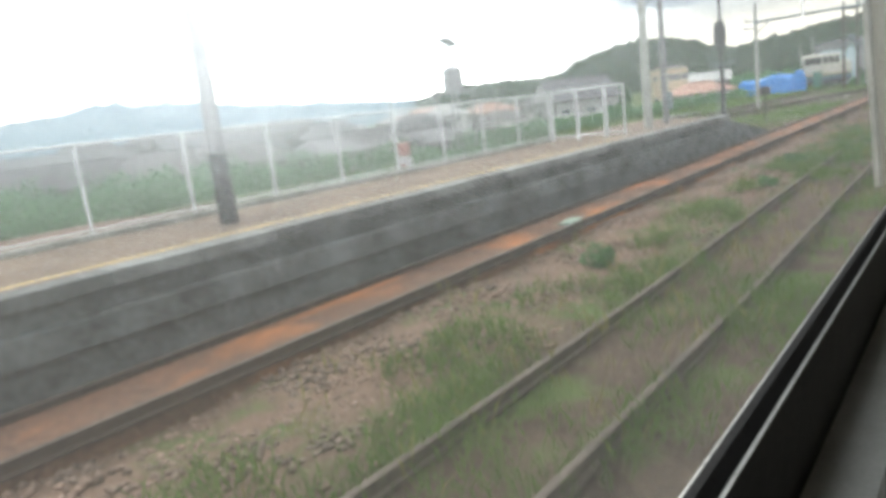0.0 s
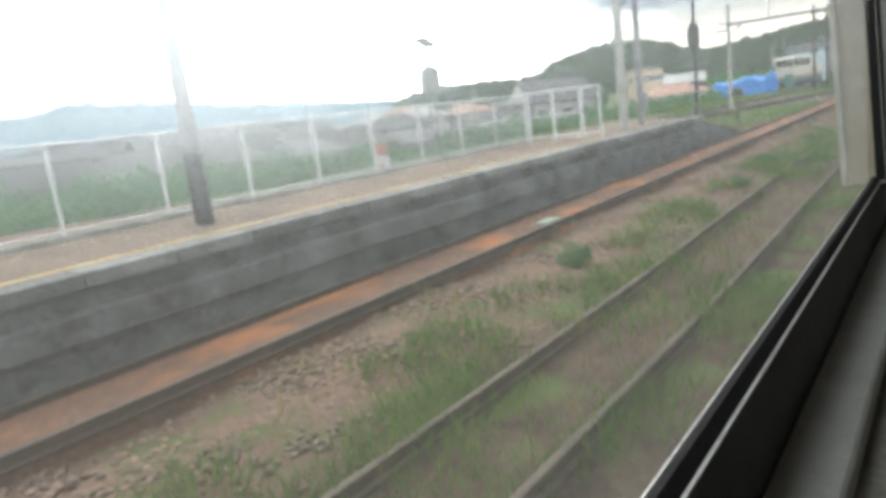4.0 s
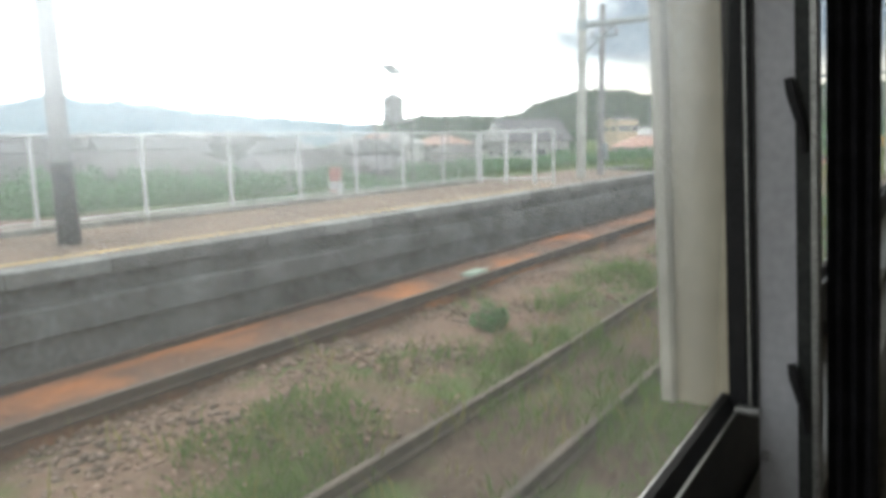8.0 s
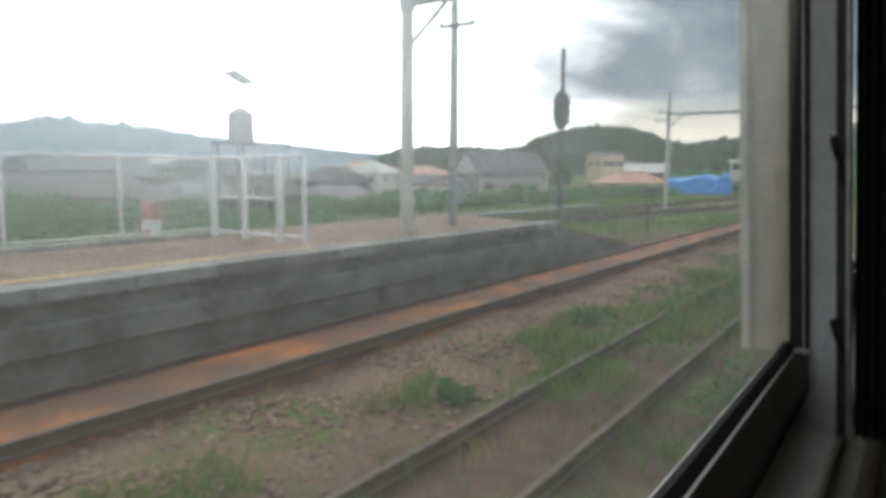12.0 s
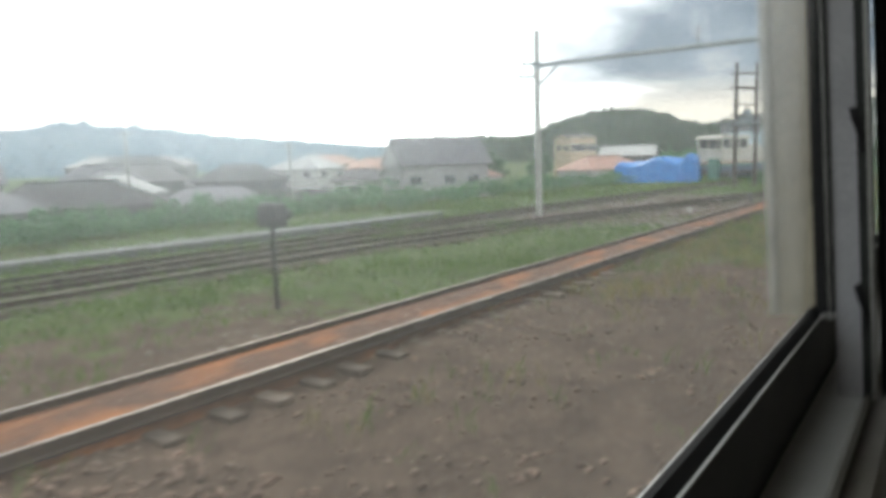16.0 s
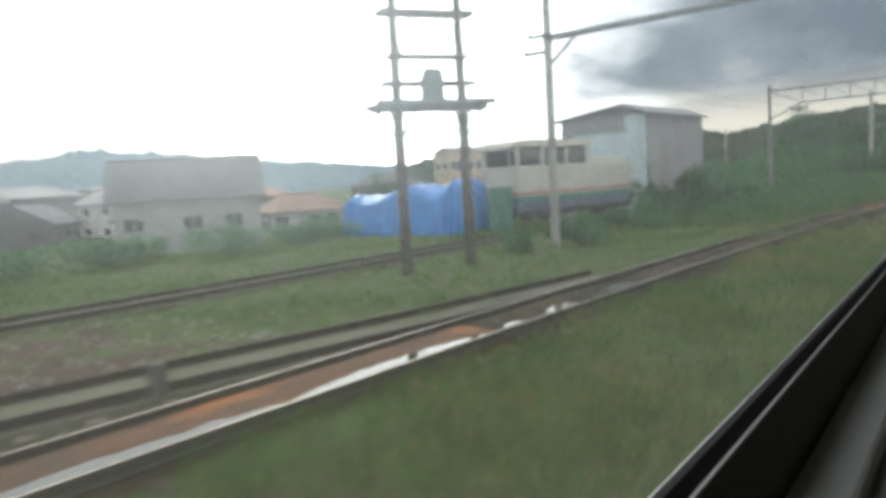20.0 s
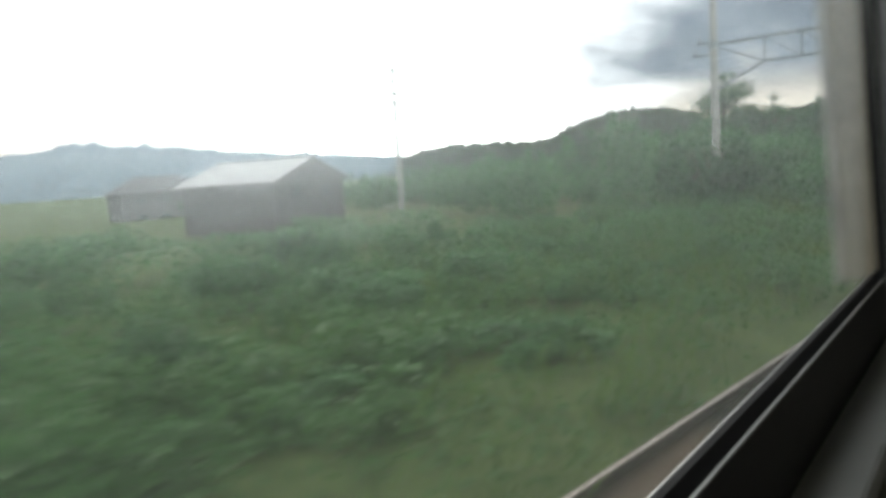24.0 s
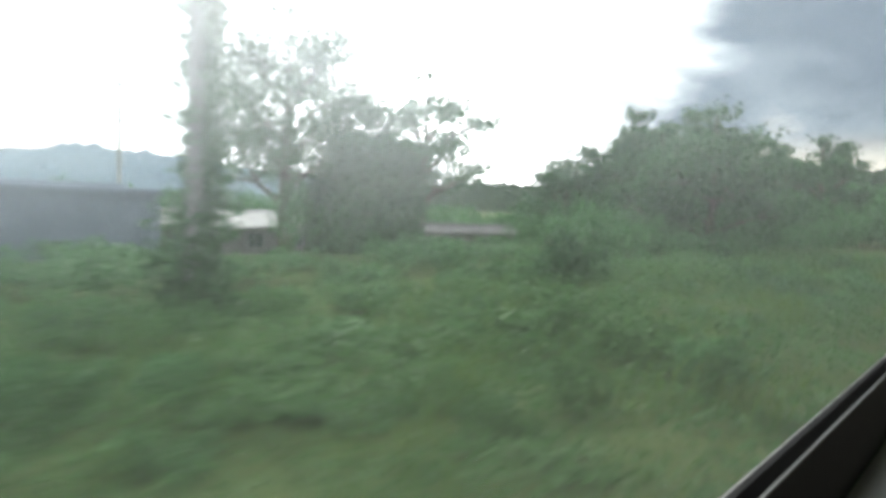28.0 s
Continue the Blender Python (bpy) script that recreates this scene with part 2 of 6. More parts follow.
HAZE = 0.19
DUST = 0.034
GLASS = dusty_glass("dusty_glass", (HAZE, DUST, 0.02))
GLASS_IN = dusty_glass("inner_glass", (0.07, 0.0, 0.02))
CONCRETE = mat("weathered_concrete", (0.30, 0.30, 0.28), (0.20, 0.20, 0.19), 1.5, 0.9, 0.4, stain=((0.06, 0.065, 0.06), 1.2, (1, 1, 0.25), 0.7))
WALL_DARK = mat("blackened_concrete", (0.125, 0.14, 0.145), (0.055, 0.06, 0.062), 1.3, 0.95, 0.5, stain=((0.19, 0.20, 0.205), 1.5, (0.6, 1, 0.9), 0.6), bump_dist=0.03, spec=0.1)
COPING = mat("coping_concrete", (0.165, 0.175, 0.18), (0.10, 0.108, 0.112), 2.0, 0.9, 0.4, per="object", stain=((0.09, 0.09, 0.085), 2.2, (1, 1, 0.5), 0.6))
ASPHALT = mat("platform_asphalt", (0.20, 0.155, 0.125), (0.14, 0.112, 0.095), 0.8, 1.0, 0.35, fine=30, spec=0.05)
YELLOW = mat("worn_yellow_paint", (0.62, 0.42, 0.12), (0.48, 0.35, 0.15), 1.6, 0.8, 0.2)
WHITE = mat("white_painted_steel", (0.54, 0.56, 0.57), (0.44, 0.46, 0.47), 3, 0.55, 0.08, vary=0.08)
WIRE = mat("galvanised_wire", (0.55, 0.57, 0.57), (0.42, 0.44, 0.44), 5, 0.5, 0, metal=0.6)
STEEL = mat("grey_painted_steel", (0.21, 0.26, 0.28), (0.15, 0.185, 0.20), 2.5, 0.7, 0.15, stain=((0.11, 0.105, 0.10), 3, (1, 1, 0.3), 0.4))
POLE_C = mat("pole_concrete", (0.36, 0.37, 0.35), (0.27, 0.275, 0.26), 2.0, 0.85, 0.2)
WOOD_D = mat("creosoted_wood", (0.10, 0.085, 0.07), (0.055, 0.048, 0.042), 4, 0.85, 0.4)
BLACK = mat("black_paint", (0.035, 0.037, 0.04), (0.02, 0.021, 0.023), 5, 0.5, 0.1)
RUBBER = mat("black_rubber", (0.010, 0.010, 0.011), (0.016, 0.016, 0.017), 20, 0.6, 0.1, spec=0.25)
TRIM_DK = mat("dark_window_frame", (0.022, 0.024, 0.023), (0.033, 0.035, 0.033), 12, 0.6, 0.1, spec=0.2)
ALU = mat("brushed_aluminium", (0.36, 0.36, 0.35), (0.28, 0.28, 0.27), 20, 0.5, 0.05, metal=1.0)
SILL = mat("grey_sill_laminate", (0.42, 0.43, 0.42), (0.36, 0.37, 0.36), 15, 0.38, 0.06, vary=0.08, spec=0.5)
INNER = mat("carriage_lining", (0.20, 0.19, 0.17), (0.16, 0.15, 0.14), 4, 0.6, 0.05)
SKIN = mat("carriage_outer_paint", (0.55, 0.53, 0.47), (0.48, 0.46, 0.41), 1.0, 0.5, 0.05)
RAIL = mat("rusty_rail", (0.060, 0.042, 0.034), (0.036, 0.028, 0.025), 3, 0.75, 0.3)
RAIL_TOP = mat("worn_rail_head", (0.34, 0.31, 0.29), (0.16, 0.12, 0.10), 1.3, 0.45, 0.1, metal=0.6)
DARKBED = mat("dark_damp_ballast", (0.060, 0.047, 0.037), (0.030, 0.028, 0.023), 0.8, 0.95, 0.8, fine=16, vary=0.4, bump_dist=0.03, stain=((0.15, 0.085, 0.05), 0.35, (1, 1, 1), 0.35), spec=0.05)
RAIL_OLD = mat("old_brown_rail", (0.10, 0.08, 0.066), (0.06, 0.05, 0.042), 1.5, 0.8, 0.3)
SLEEPER = mat("weathered_sleeper", (0.15, 0.122, 0.10), (0.09, 0.072, 0.06), 3, 0.9, 0.5, per="object")
RUST = mat("rusted_ballast", (0.13, 0.062, 0.036), (0.075, 0.044, 0.032), 1.2, 0.95, 0.8, fine=14, detail=8, vary=0.4, bump_dist=0.03, stain=((0.44, 0.15, 0.035), 0.8, (0.7, 1.3, 1), 0.72))
STONES = mat("ballast_stone", (0.205, 0.138, 0.108), (0.14, 0.11, 0.092), 1.0, 0.95, 0.3, per="island")
STONES_G = mat("grey_ballast_stone", (0.25, 0.24, 0.23), (0.18, 0.165, 0.15), 1.0, 0.95, 0.3, per="island")
TARP = mat("blue_tarpaulin", (0.03, 0.23, 0.62), (0.022, 0.17, 0.50), 1.4, 0.42, 0.3, fine=4, bump_dist=0.05)
SHEDW = mat("shed_cladding", (0.29, 0.295, 0.315), (0.235, 0.24, 0.255), 0.7, 0.7, 0.1, stain=((0.18, 0.17, 0.16), 1.5, (1, 1, 0.15), 0.6))
SHEDD = mat("pale_blue_door", (0.50, 0.60, 0.64), (0.43, 0.53, 0.58), 1.0, 0.6, 0.08, stain=((0.32, 0.34, 0.34), 2, (1, 1, 0.2), 0.5))
SHEDR = mat("shed_roof_sheet", (0.22, 0.24, 0.26), (0.16, 0.17, 0.19), 1.0, 0.6, 0.2)
CREAM = mat("cream_coach_paint", (0.53, 0.51, 0.46), (0.44, 0.425, 0.38), 1.0, 0.5, 0.05)
RED = mat("red_stripe_paint", (0.36, 0.13, 0.10), (0.29, 0.11, 0.09), 1, 0.5, 0.05)
GREEN_P = mat("green_coach_paint", (0.07, 0.20, 0.16), (0.05, 0.15, 0.12), 1, 0.5, 0.05)
BOGIE = mat("dirty_running_gear", (0.06, 0.06, 0.065), (0.035, 0.035, 0.037), 2, 0.8, 0.3)
ROOF_T = mat("grey_roof_tile", (0.15, 0.15, 0.16), (0.095, 0.095, 0.105), 0.6, 0.9, 0.3, fine=12, per="object", spec=0.1)
ROOF_R = mat("red_roof_sheet", (0.27, 0.155, 0.12), (0.205, 0.125, 0.10), 0.8, 0.75, 0.3, per="object")
ROOF_W = mat("pale_roof_sheet", (0.38, 0.385, 0.385), (0.29, 0.295, 0.30), 0.8, 0.85, 0.2, spec=0.1)
ROOF_D = mat("dark_slate_roof", (0.105, 0.10, 0.105), (0.065, 0.062, 0.066), 0.6, 0.9, 0.3, fine=12, per="object", spec=0.1)
PLASTER = mat("house_plaster", (0.42, 0.42, 0.43), (0.34, 0.34, 0.35), 0.8, 0.9, 0.2, per="object")
PLAST_W = mat("white_house_wall", (0.56, 0.56, 0.55), (0.46, 0.46, 0.455), 0.8, 0.9, 0.2)
BEIGE = mat("beige_building_wall", (0.50, 0.42, 0.30), (0.42, 0.35, 0.26), 0.6, 0.9, 0.2)
DARKWALL = mat("dark_timber_wall", (0.13, 0.125, 0.13), (0.085, 0.082, 0.085), 1.2, 0.85, 0.3)
GREYWALL = mat("weathered_grey_boards", (0.24, 0.24, 0.25), (0.17, 0.17, 0.18), 1.4, 0.9, 0.3, stain=((0.12, 0.11, 0.11), 1.2, (1, 1, 0.2), 0.6), spec=0.1)
BLUEWALL = mat("slate_blue_wall", (0.14, 0.17, 0.22), (0.10, 0.125, 0.165), 1.2, 0.95, 0.2, spec=0.05)
PANE = mat("dark_window_glass", (0.05, 0.06, 0.07), (0.035, 0.04, 0.05), 1, 0.08, 0, spec=0.6)
BARK = mat("bark", (0.13, 0.105, 0.08), (0.075, 0.06, 0.05), 5, 0.9, 0.6, bump_dist=0.03)
SIGN_Y = mat("yellow_sign_paint", (0.66, 0.42, 0.05), (0.56, 0.36, 0.05), 3, 0.5, 0.05)
CERAMIC = mat("brown_ceramic", (0.16, 0.10, 0.07), (0.12, 0.08, 0.06), 4, 0.25, 0.05)
LEAF = leaf_mat("bush_leaf", (0.040, 0.112, 0.043), (0.098, 0.232, 0.088))
LEAF_D = leaf_mat("dark_leaf", (0.026, 0.078, 0.034), (0.072, 0.168, 0.066))
LEAF_Y = leaf_mat("weed_leaf", (0.036, 0.106, 0.033), (0.086, 0.186, 0.060))
GRASS = leaf_mat("grass_blade", (0.055, 0.122, 0.026), (0.128, 0.204, 0.048))
GRASS_D = leaf_mat("dry_grass_blade", (0.14, 0.145, 0.045), (0.26, 0.235, 0.085))
WOODS = mat("far_woods", (0.022, 0.038, 0.026), (0.042, 0.062, 0.040), 0.02, 1.0, 0.8, fine=9, vary=0.5, spec=0.0, bump_dist=6.0)
# distance haze is put into the hills' pale blue base colour
HILLS = mat("hazed_distant_hills", (0.115, 0.165, 0.205), (0.155, 0.205, 0.24), 0.004, 1.0, 0.8, fine=12, vary=0.35, spec=0.0, bump_dist=15.0)


# ---- building helpers ----
class Solid:
    """Collects boxes, tubes, sheets and sweeps into one mesh."""

    def __init__(self):
        self.v, self.f = [], []

    def add(self, verts, faces):
        k = len(self.v)
        self.v += [tuple(p) for p in verts]
        self.f += [tuple(i + k for i in q) for q in faces]
        return self

    def box(self, x0, y0, z0, x1, y1, z1, c=0.0):
        """A box with its upper edges cut back by c."""
        if c <= 0:
            v = [(x0, y0, z0), (x1, y0, z0), (x1, y1, z0), (x0, y1, z0), (x0, y0, z1), (x1, y0, z1), (x1, y1, z1), (x0, y1, z1)]
            return self.add(v, [(0, 3, 2, 1), (4, 5, 6, 7), (0, 1, 5, 4), (1, 2, 6, 5), (2, 3, 7, 6), (3, 0, 4, 7)])
        v = [(x0, y0, z0), (x1, y0, z0), (x1, y1, z0), (x0, y1, z0), (x0, y0, z1 - c), (x1, y0, z1 - c), (x1, y1, z1 - c), (x0, y1, z1 - c),
             (x0 + c, y0 + c, z1), (x1 - c, y0 + c, z1), (x1 - c, y1 - c, z1), (x0 + c, y1 - c, z1)]
        return self.add(v, [(0, 3, 2, 1), (0, 1, 5, 4), (1, 2, 6, 5), (2, 3, 7, 6), (3, 0, 4, 7), (4, 5, 9, 8), (5, 6, 10, 9), (6, 7, 11, 10), (7, 4, 8, 11), (8, 9, 10, 11)])

    def tube(self, a, b, r0, r1=None, n=10, caps=True):
        a, b = Vector(a), Vector(b)
        r1 = r0 if r1 is None else r1
        w = (b - a).normalized()
        u = w.orthogonal().normalized()
        t = w.cross(u)
        v = []
        for p, r in ((a, r0), (b, r1)):
            v += [p + (u * math.cos(2 * math.pi * i / n) + t * math.sin(2 * math.pi * i / n)) * r for i in range(n)]
        f = [(i, (i + 1) % n, n + (i + 1) % n, n + i) for i in range(n)]
        if caps:
            f += [tuple(range(n - 1, -1, -1)), tuple(range(n, 2 * n))]
        return self.add(v, f)

    def path(self, pts, radii, n=8):
        """A tube through several points."""
        pts = [Vector(p) for p in pts]
        v, f = [], []
        for i, p in enumerate(pts):
            w = (pts[min(i + 1, len(pts) - 1)] - pts[max(i - 1, 0)]).normalized()
            u = w.cross(Vector((0.3, 0.9, 0.1))).normalized()
            t = w.cross(u)
            r = radii[i] if isinstance(radii, (list, tuple)) else radii
            v += [p + (u * math.cos(2 * math.pi * k / n) + t * math.sin(2 * math.pi * k / n)) * r for k in range(n)]
        for i in range(len(pts) - 1):
            f += [(i * n + k, i * n + (k + 1) % n, (i + 1) * n + (k + 1) % n, (i + 1) * n + k) for k in range(n)]
        f += [tuple(range(n - 1, -1, -1)), tuple(range(len(v) - n, len(v)))]
        return self.add(v, f)

    def sweep(self, line, section):
        """Carries a section of (across, up) points along a line of (x, y, z)."""
        line = [Vector(p) for p in line]
        m, v, f = len(section), [], []
        for i, p in enumerate(line):
            w = line[min(i + 1, len(line) - 1)] - line[max(i - 1, 0)]
            across = Vector((-w.y, w.x, 0)).normalized()
            v += [p + across * s + Vector((0, 0, h)) for s, h in section]
        for i in range(len(line) - 1):
            f += [(i * m + k, (i + 1) * m + k, (i + 1) * m + (k + 1) % m, i * m + (k + 1) % m) for k in range(m)]
        f += [tuple(range(m)), tuple(range(len(v) - 1, len(v) - m - 1, -1))]
        return self.add(v, f)

    def prism(self, outline, y0, y1):
        """An outline of (x, z) points, pulled from y0 to y1."""
        m = len(outline)
        v = [(x, y0, z) for x, z in outline] + [(x, y1, z) for x, z in outline]
        f = [(k, (k + 1) % m, m + (k + 1) % m, m + k) for k in range(m)] + [tuple(range(m - 1, -1, -1)), tuple(range(m, 2 * m))]
        return self.add(v, f)

    def mesh(self, name, material):
        me = bpy.data.meshes.new(name)
        me.from_pydata(self.v, [], self.f)
        bm = bmesh.new()
        bm.from_mesh(me)
        bmesh.ops.recalc_face_normals(bm, faces=bm.faces[:])
        bm.to_mesh(me)
        bm.free()
        me.materials.append(material)
        return me


def thing(name, label="", category="", group="", kind="", at=(0, 0, 0), turn=0.0):
    ob = new(name)
    ob.matrix_basis = pose(*at, 0, 0, turn)
    return tagged(ob, label, category, group, kind)


def part(name, solid, material, parent, label="", smooth=False):
    me = solid if isinstance(solid, bpy.types.Mesh) else solid.mesh(name, material)
    if smooth:
        me.shade_smooth()
    ob = new(name, me)
    ob.parent = parent
    return tagged(ob, label)


def single(name, solid, material, label="", category="", group="", kind="", at=(0, 0, 0), turn=0.0, smooth=False):
    me = solid if isinstance(solid, bpy.types.Mesh) else solid.mesh(name, material)
    if smooth:
        me.shade_smooth()
    ob = new(name, me)
    ob.matrix_basis = pose(*at, 0, 0, turn)
    return tagged(ob, label, category, group, kind)


def quads(name, corners, material):
    """One mesh out of many loose four-cornered leaves: an array (n, 4, 3)."""
    n = len(corners)
    me = bpy.data.meshes.new(name)
    me.vertices.add(4 * n)
    me.vertices.foreach_set("co", np.asarray(corners, np.float32).ravel())
    me.loops.add(4 * n)
    me.loops.foreach_set("vertex_index", np.arange(4 * n, dtype=np.int32))
    me.polygons.add(n)
    me.polygons.foreach_set("loop_start", np.arange(0, 4 * n, 4, dtype=np.int32))
    me.polygons.foreach_set("loop_total", np.full(n, 4, np.int32))
    me.update(calc_edges=True)
    me.materials.append(material)
    return me


RNG = np.random.default_rng(7)


def leaf_quads(centres, size, flat=0.5, rng=RNG):
    """A kite-shaped leaf of random turn at each centre; flat draws the leaves towards the level."""
    n = len(centres)
    d = rng.normal(size=(n, 3))
    d /= np.linalg.norm(d, axis=1)[:, None]
    nor = rng.normal(size=(n, 3)) * (1 - flat) + np.array([0, 0, 1.0]) * flat
    u = np.cross(nor, d)
    u /= np.linalg.norm(u, axis=1)[:, None] + 1e-9
    w = np.cross(nor, u)
    w /= np.linalg.norm(w, axis=1)[:, None] + 1e-9
    s = (size * (0.6 + 0.8 * rng.random(n)))[:, None]
    c = np.asarray(centres)
    return np.stack([c - u * s, c - w * s * 0.42 + u * s * 0.1, c + u * s, c + w * s * 0.42 + u * s * 0.1], 1)


def blade_quads(roots, height, lean=0.35, width=0.012, rng=RNG):
    """Upright grass blades, narrow at the tip."""
    n = len(roots)
    a = rng.random(n) * 2 * math.pi
    side = np.stack([np.cos(a), np.sin(a), np.zeros(n)], 1) * width
    b = rng.random(n) * 2 * math.pi
    h = (height * (0.5 + rng.random(n)))[:, None]
    tip = np.stack([np.cos(b) * lean, np.sin(b) * lean, np.ones(n)], 1) * h * (0.7 + 0.5 * rng.random(n))[:, None]
    r = np.asarray(roots)
    mid = r + tip * np.array([0.3, 0.3, 0.62])
    return np.stack([r - side, mid - side * 0.8, r + tip, mid + side * 0.8], 1)


# ---- ground ----
def smooth(a, b, x):
    t = np.clip((np.asarray(x, float) - a) / (b - a), 0, 1)
    return t * t * (3 - 2 * t)


def ground_z(x, y):
    x, y = np.asarray(x, float), np.asarray(y, float)
    z = -0.27 + 0.05 * np.sin(x * 0.9 + 1.3 * np.sin(y * 0.7)) * np.sin(y * 0.8 + 0.5) + 0.03 * np.sin(x * 2.3 + y * 1.7)
    z = z - 2.4 * smooth(27, 42, y) * (1 - 0.3 * smooth(100, 130, x)) - 1.2 * smooth(60, 200, y)
    return z


def siding_y(x):
    """The far rail of the rusty loop line, which bends in towards the running line."""
    x = np.asarray(x, float)
    return np.where(x < 55, 7.3, np.where(x < 108, 7.3 - 0.0009 * (x - 55) ** 2, 7.3 - 0.0009 * 53 ** 2 - 0.0954 * (x - 108)))


def build_ground():
    xs = np.concatenate([[-4500, -2500, -1200, -600, -300, -150, -80], np.arange(-40, 300, 0.8), [320, 350, 400, 500, 700, 1000, 1600, 2500, 4500]])
    ys = np.concatenate([[-4500, -2000, -800, -300, -120, -50, -20, -8, -4], np.arange(-2, 60, 0.8), [65, 72, 80, 95, 120, 160, 220, 320, 500, 900, 1600, 2600, 4500]])
    X, Y = np.meshgrid(xs, ys, indexing="ij")
    Z = ground_z(X, Y)
    nx, ny = X.shape
    me = bpy.data.meshes.new("ground")
    idx = np.arange(nx * ny).reshape(nx, ny)
    f = np.stack([idx[:-1, :-1], idx[1:, :-1], idx[1:, 1:], idx[:-1, 1:]], -1).reshape(-1, 4)
    me.from_pydata(np.stack([X, Y, Z], -1).reshape(-1, 3).tolist(), [], f.tolist())
    # how far each spot is overgrown, and how stony it is
    green = 0.35 + (0.12 * (1 - smooth(3.0, 4.4, Y)) - 0.3 * smooth(2.0, 2.4, Y) * (1 - smooth(3.1, 3.5, Y))) * (1 - smooth(28, 33, X)) + 0.4 * smooth(42, 52, X) + 0.35 * smooth(7.5, 9, Y) - 0.9 * smooth(54, 60, X) * (1 - smooth(74, 82, X)) * smooth(7.6, 8.6, Y) * (1 - smooth(16, 20, Y)) + 0.5 * smooth(78, 95, X) - 1.2 * smooth(12, 14, Y) * (1 - smooth(25, 31, Y)) * (1 - smooth(11, 18, X))
    green = green - 0.45 * smooth(26, 33, X) * (1 - smooth(46, 54, X)) * (1 - smooth(6, 7, Y)) - 0.38 * smooth(50, 54, X) * (1 - smooth(59, 65, X)) * (1 - smooth(6, 7, Y)) - 0.5 * smooth(30, 32, X) * (1 - smooth(38, 43, X)) * smooth(7, 7.6, Y) * (1 - smooth(10.5, 12, Y)) - 0.5 * (1 - smooth(1.2, 2.2, Y)) + 2.5 * (1 - smooth(-9, -5, Y)) - 1.2 * smooth(97, 102, X) * (1 - smooth(118, 150, X)) * (1 - smooth(-0.6, 0.6, Y - siding_y(X)))
    stony = smooth(3.8, 4.8, Y) * (1 - smooth(5.8, 6.4, Y)) * (1 - smooth(28, 36, X)) + smooth(12, 14, Y) * (1 - smooth(25, 31, Y)) * (1 - smooth(11, 18, X))
    for key, val in (("green", green), ("stony", stony)):
        at = me.attributes.new(key, "FLOAT", "POINT")
        at.data.foreach_set("value", np.clip(val, 0, 1).astype(np.float32).ravel())
    m = bpy.data.materials.new("ground_soil")
    m.use_nodes = True
    nt = m.node_tree
    n, l = nt.nodes, nt.links
    b = n["Principled BSDF"]
    b.inputs["Roughness"].default_value, b.inputs["Specular IOR Level"].default_value = 0.95, 0.1
    geo = n.new("ShaderNodeNewGeometry")

    def noise_node(scale, detail):
        q = n.new("ShaderNodeTexNoise")
        q.inputs["Scale"].default_value, q.inputs["Detail"].default_value = scale, detail
        l.new(geo.outputs["Position"], q.inputs["Vector"])
        return q.outputs["Fac"]

    def attr(key):
        q = n.new("ShaderNodeAttribute")
        q.attribute_name = key
        return q.outputs["Fac"]

    def blend(fac, a, c):
        q = n.new("ShaderNodeMix")
        q.data_type = "RGBA"
        l.new(fac, q.inputs[0])
        for k, v in ((6, a), (7, c)):
            if isinstance(v, tuple):
                q.inputs[k].default_value = (*v, 1)
            else:
                l.new(v, q.inputs[k])
        return q.outputs[2]

    def ramp(fac, a, c):
        q = n.new("ShaderNodeMapRange")
        q.inputs[1].default_value, q.inputs[2].default_value = a, c
        l.new(fac, q.inputs[0])
        return q.outputs[0]

    def calc(op, a, c):
        q = n.new("ShaderNodeMath")
        q.operation = op
        for k, v in ((0, a), (1, c)):
            if isinstance(v, (int, float)):
                q.inputs[k].default_value = v
            else:
                l.new(v, q.inputs[k])
        return q.outputs[0]

    fine, mid, wide = noise_node(22, 6), noise_node(2.2, 6), noise_node(0.45, 5)
    earth = blend(ramp(mid, 0.35, 0.65), (0.046, 0.033, 0.026), (0.090, 0.066, 0.050))
    earth = blend(ramp(fine, 0.45, 0.75), earth, (0.132, 0.10, 0.078))
    turf = blend(ramp(mid, 0.3, 0.7), (0.034, 0.068, 0.019), (0.074, 0.108, 0.036))
    turf = blend(ramp(fine, 0.5, 0.8), turf, (0.105, 0.112, 0.05))
    grit = blend(ramp(fine, 0.35, 0.7), (0.125, 0.078, 0.058), (0.215, 0.153, 0.12))
    soil = blend(attr("stony"), earth, grit)
    spread = calc("ADD", calc("MULTIPLY", calc("SUBTRACT", wide, 0.5), 1.6), calc("MULTIPLY", calc("SUBTRACT", mid, 0.5), 1.0))
    cover = ramp(calc("ADD", attr("green"), spread), 0.35, 0.65)
    l.new(blend(cover, soil, turf), b.inputs["Base Color"])
    bp = n.new("ShaderNodeBump")
    bp.inputs["Strength"].default_value, bp.inputs["Distance"].default_value = 0.8, 0.05
    l.new(fine, bp.inputs["Height"])
    l.new(bp.outputs[0], b.inputs["Normal"])
    me.materials.append(m)
    me.shade_smooth()
    tagged(new("ground", me), "uneven railway ground of brown earth, turf and grit", "ground", kind="structure")


build_ground()


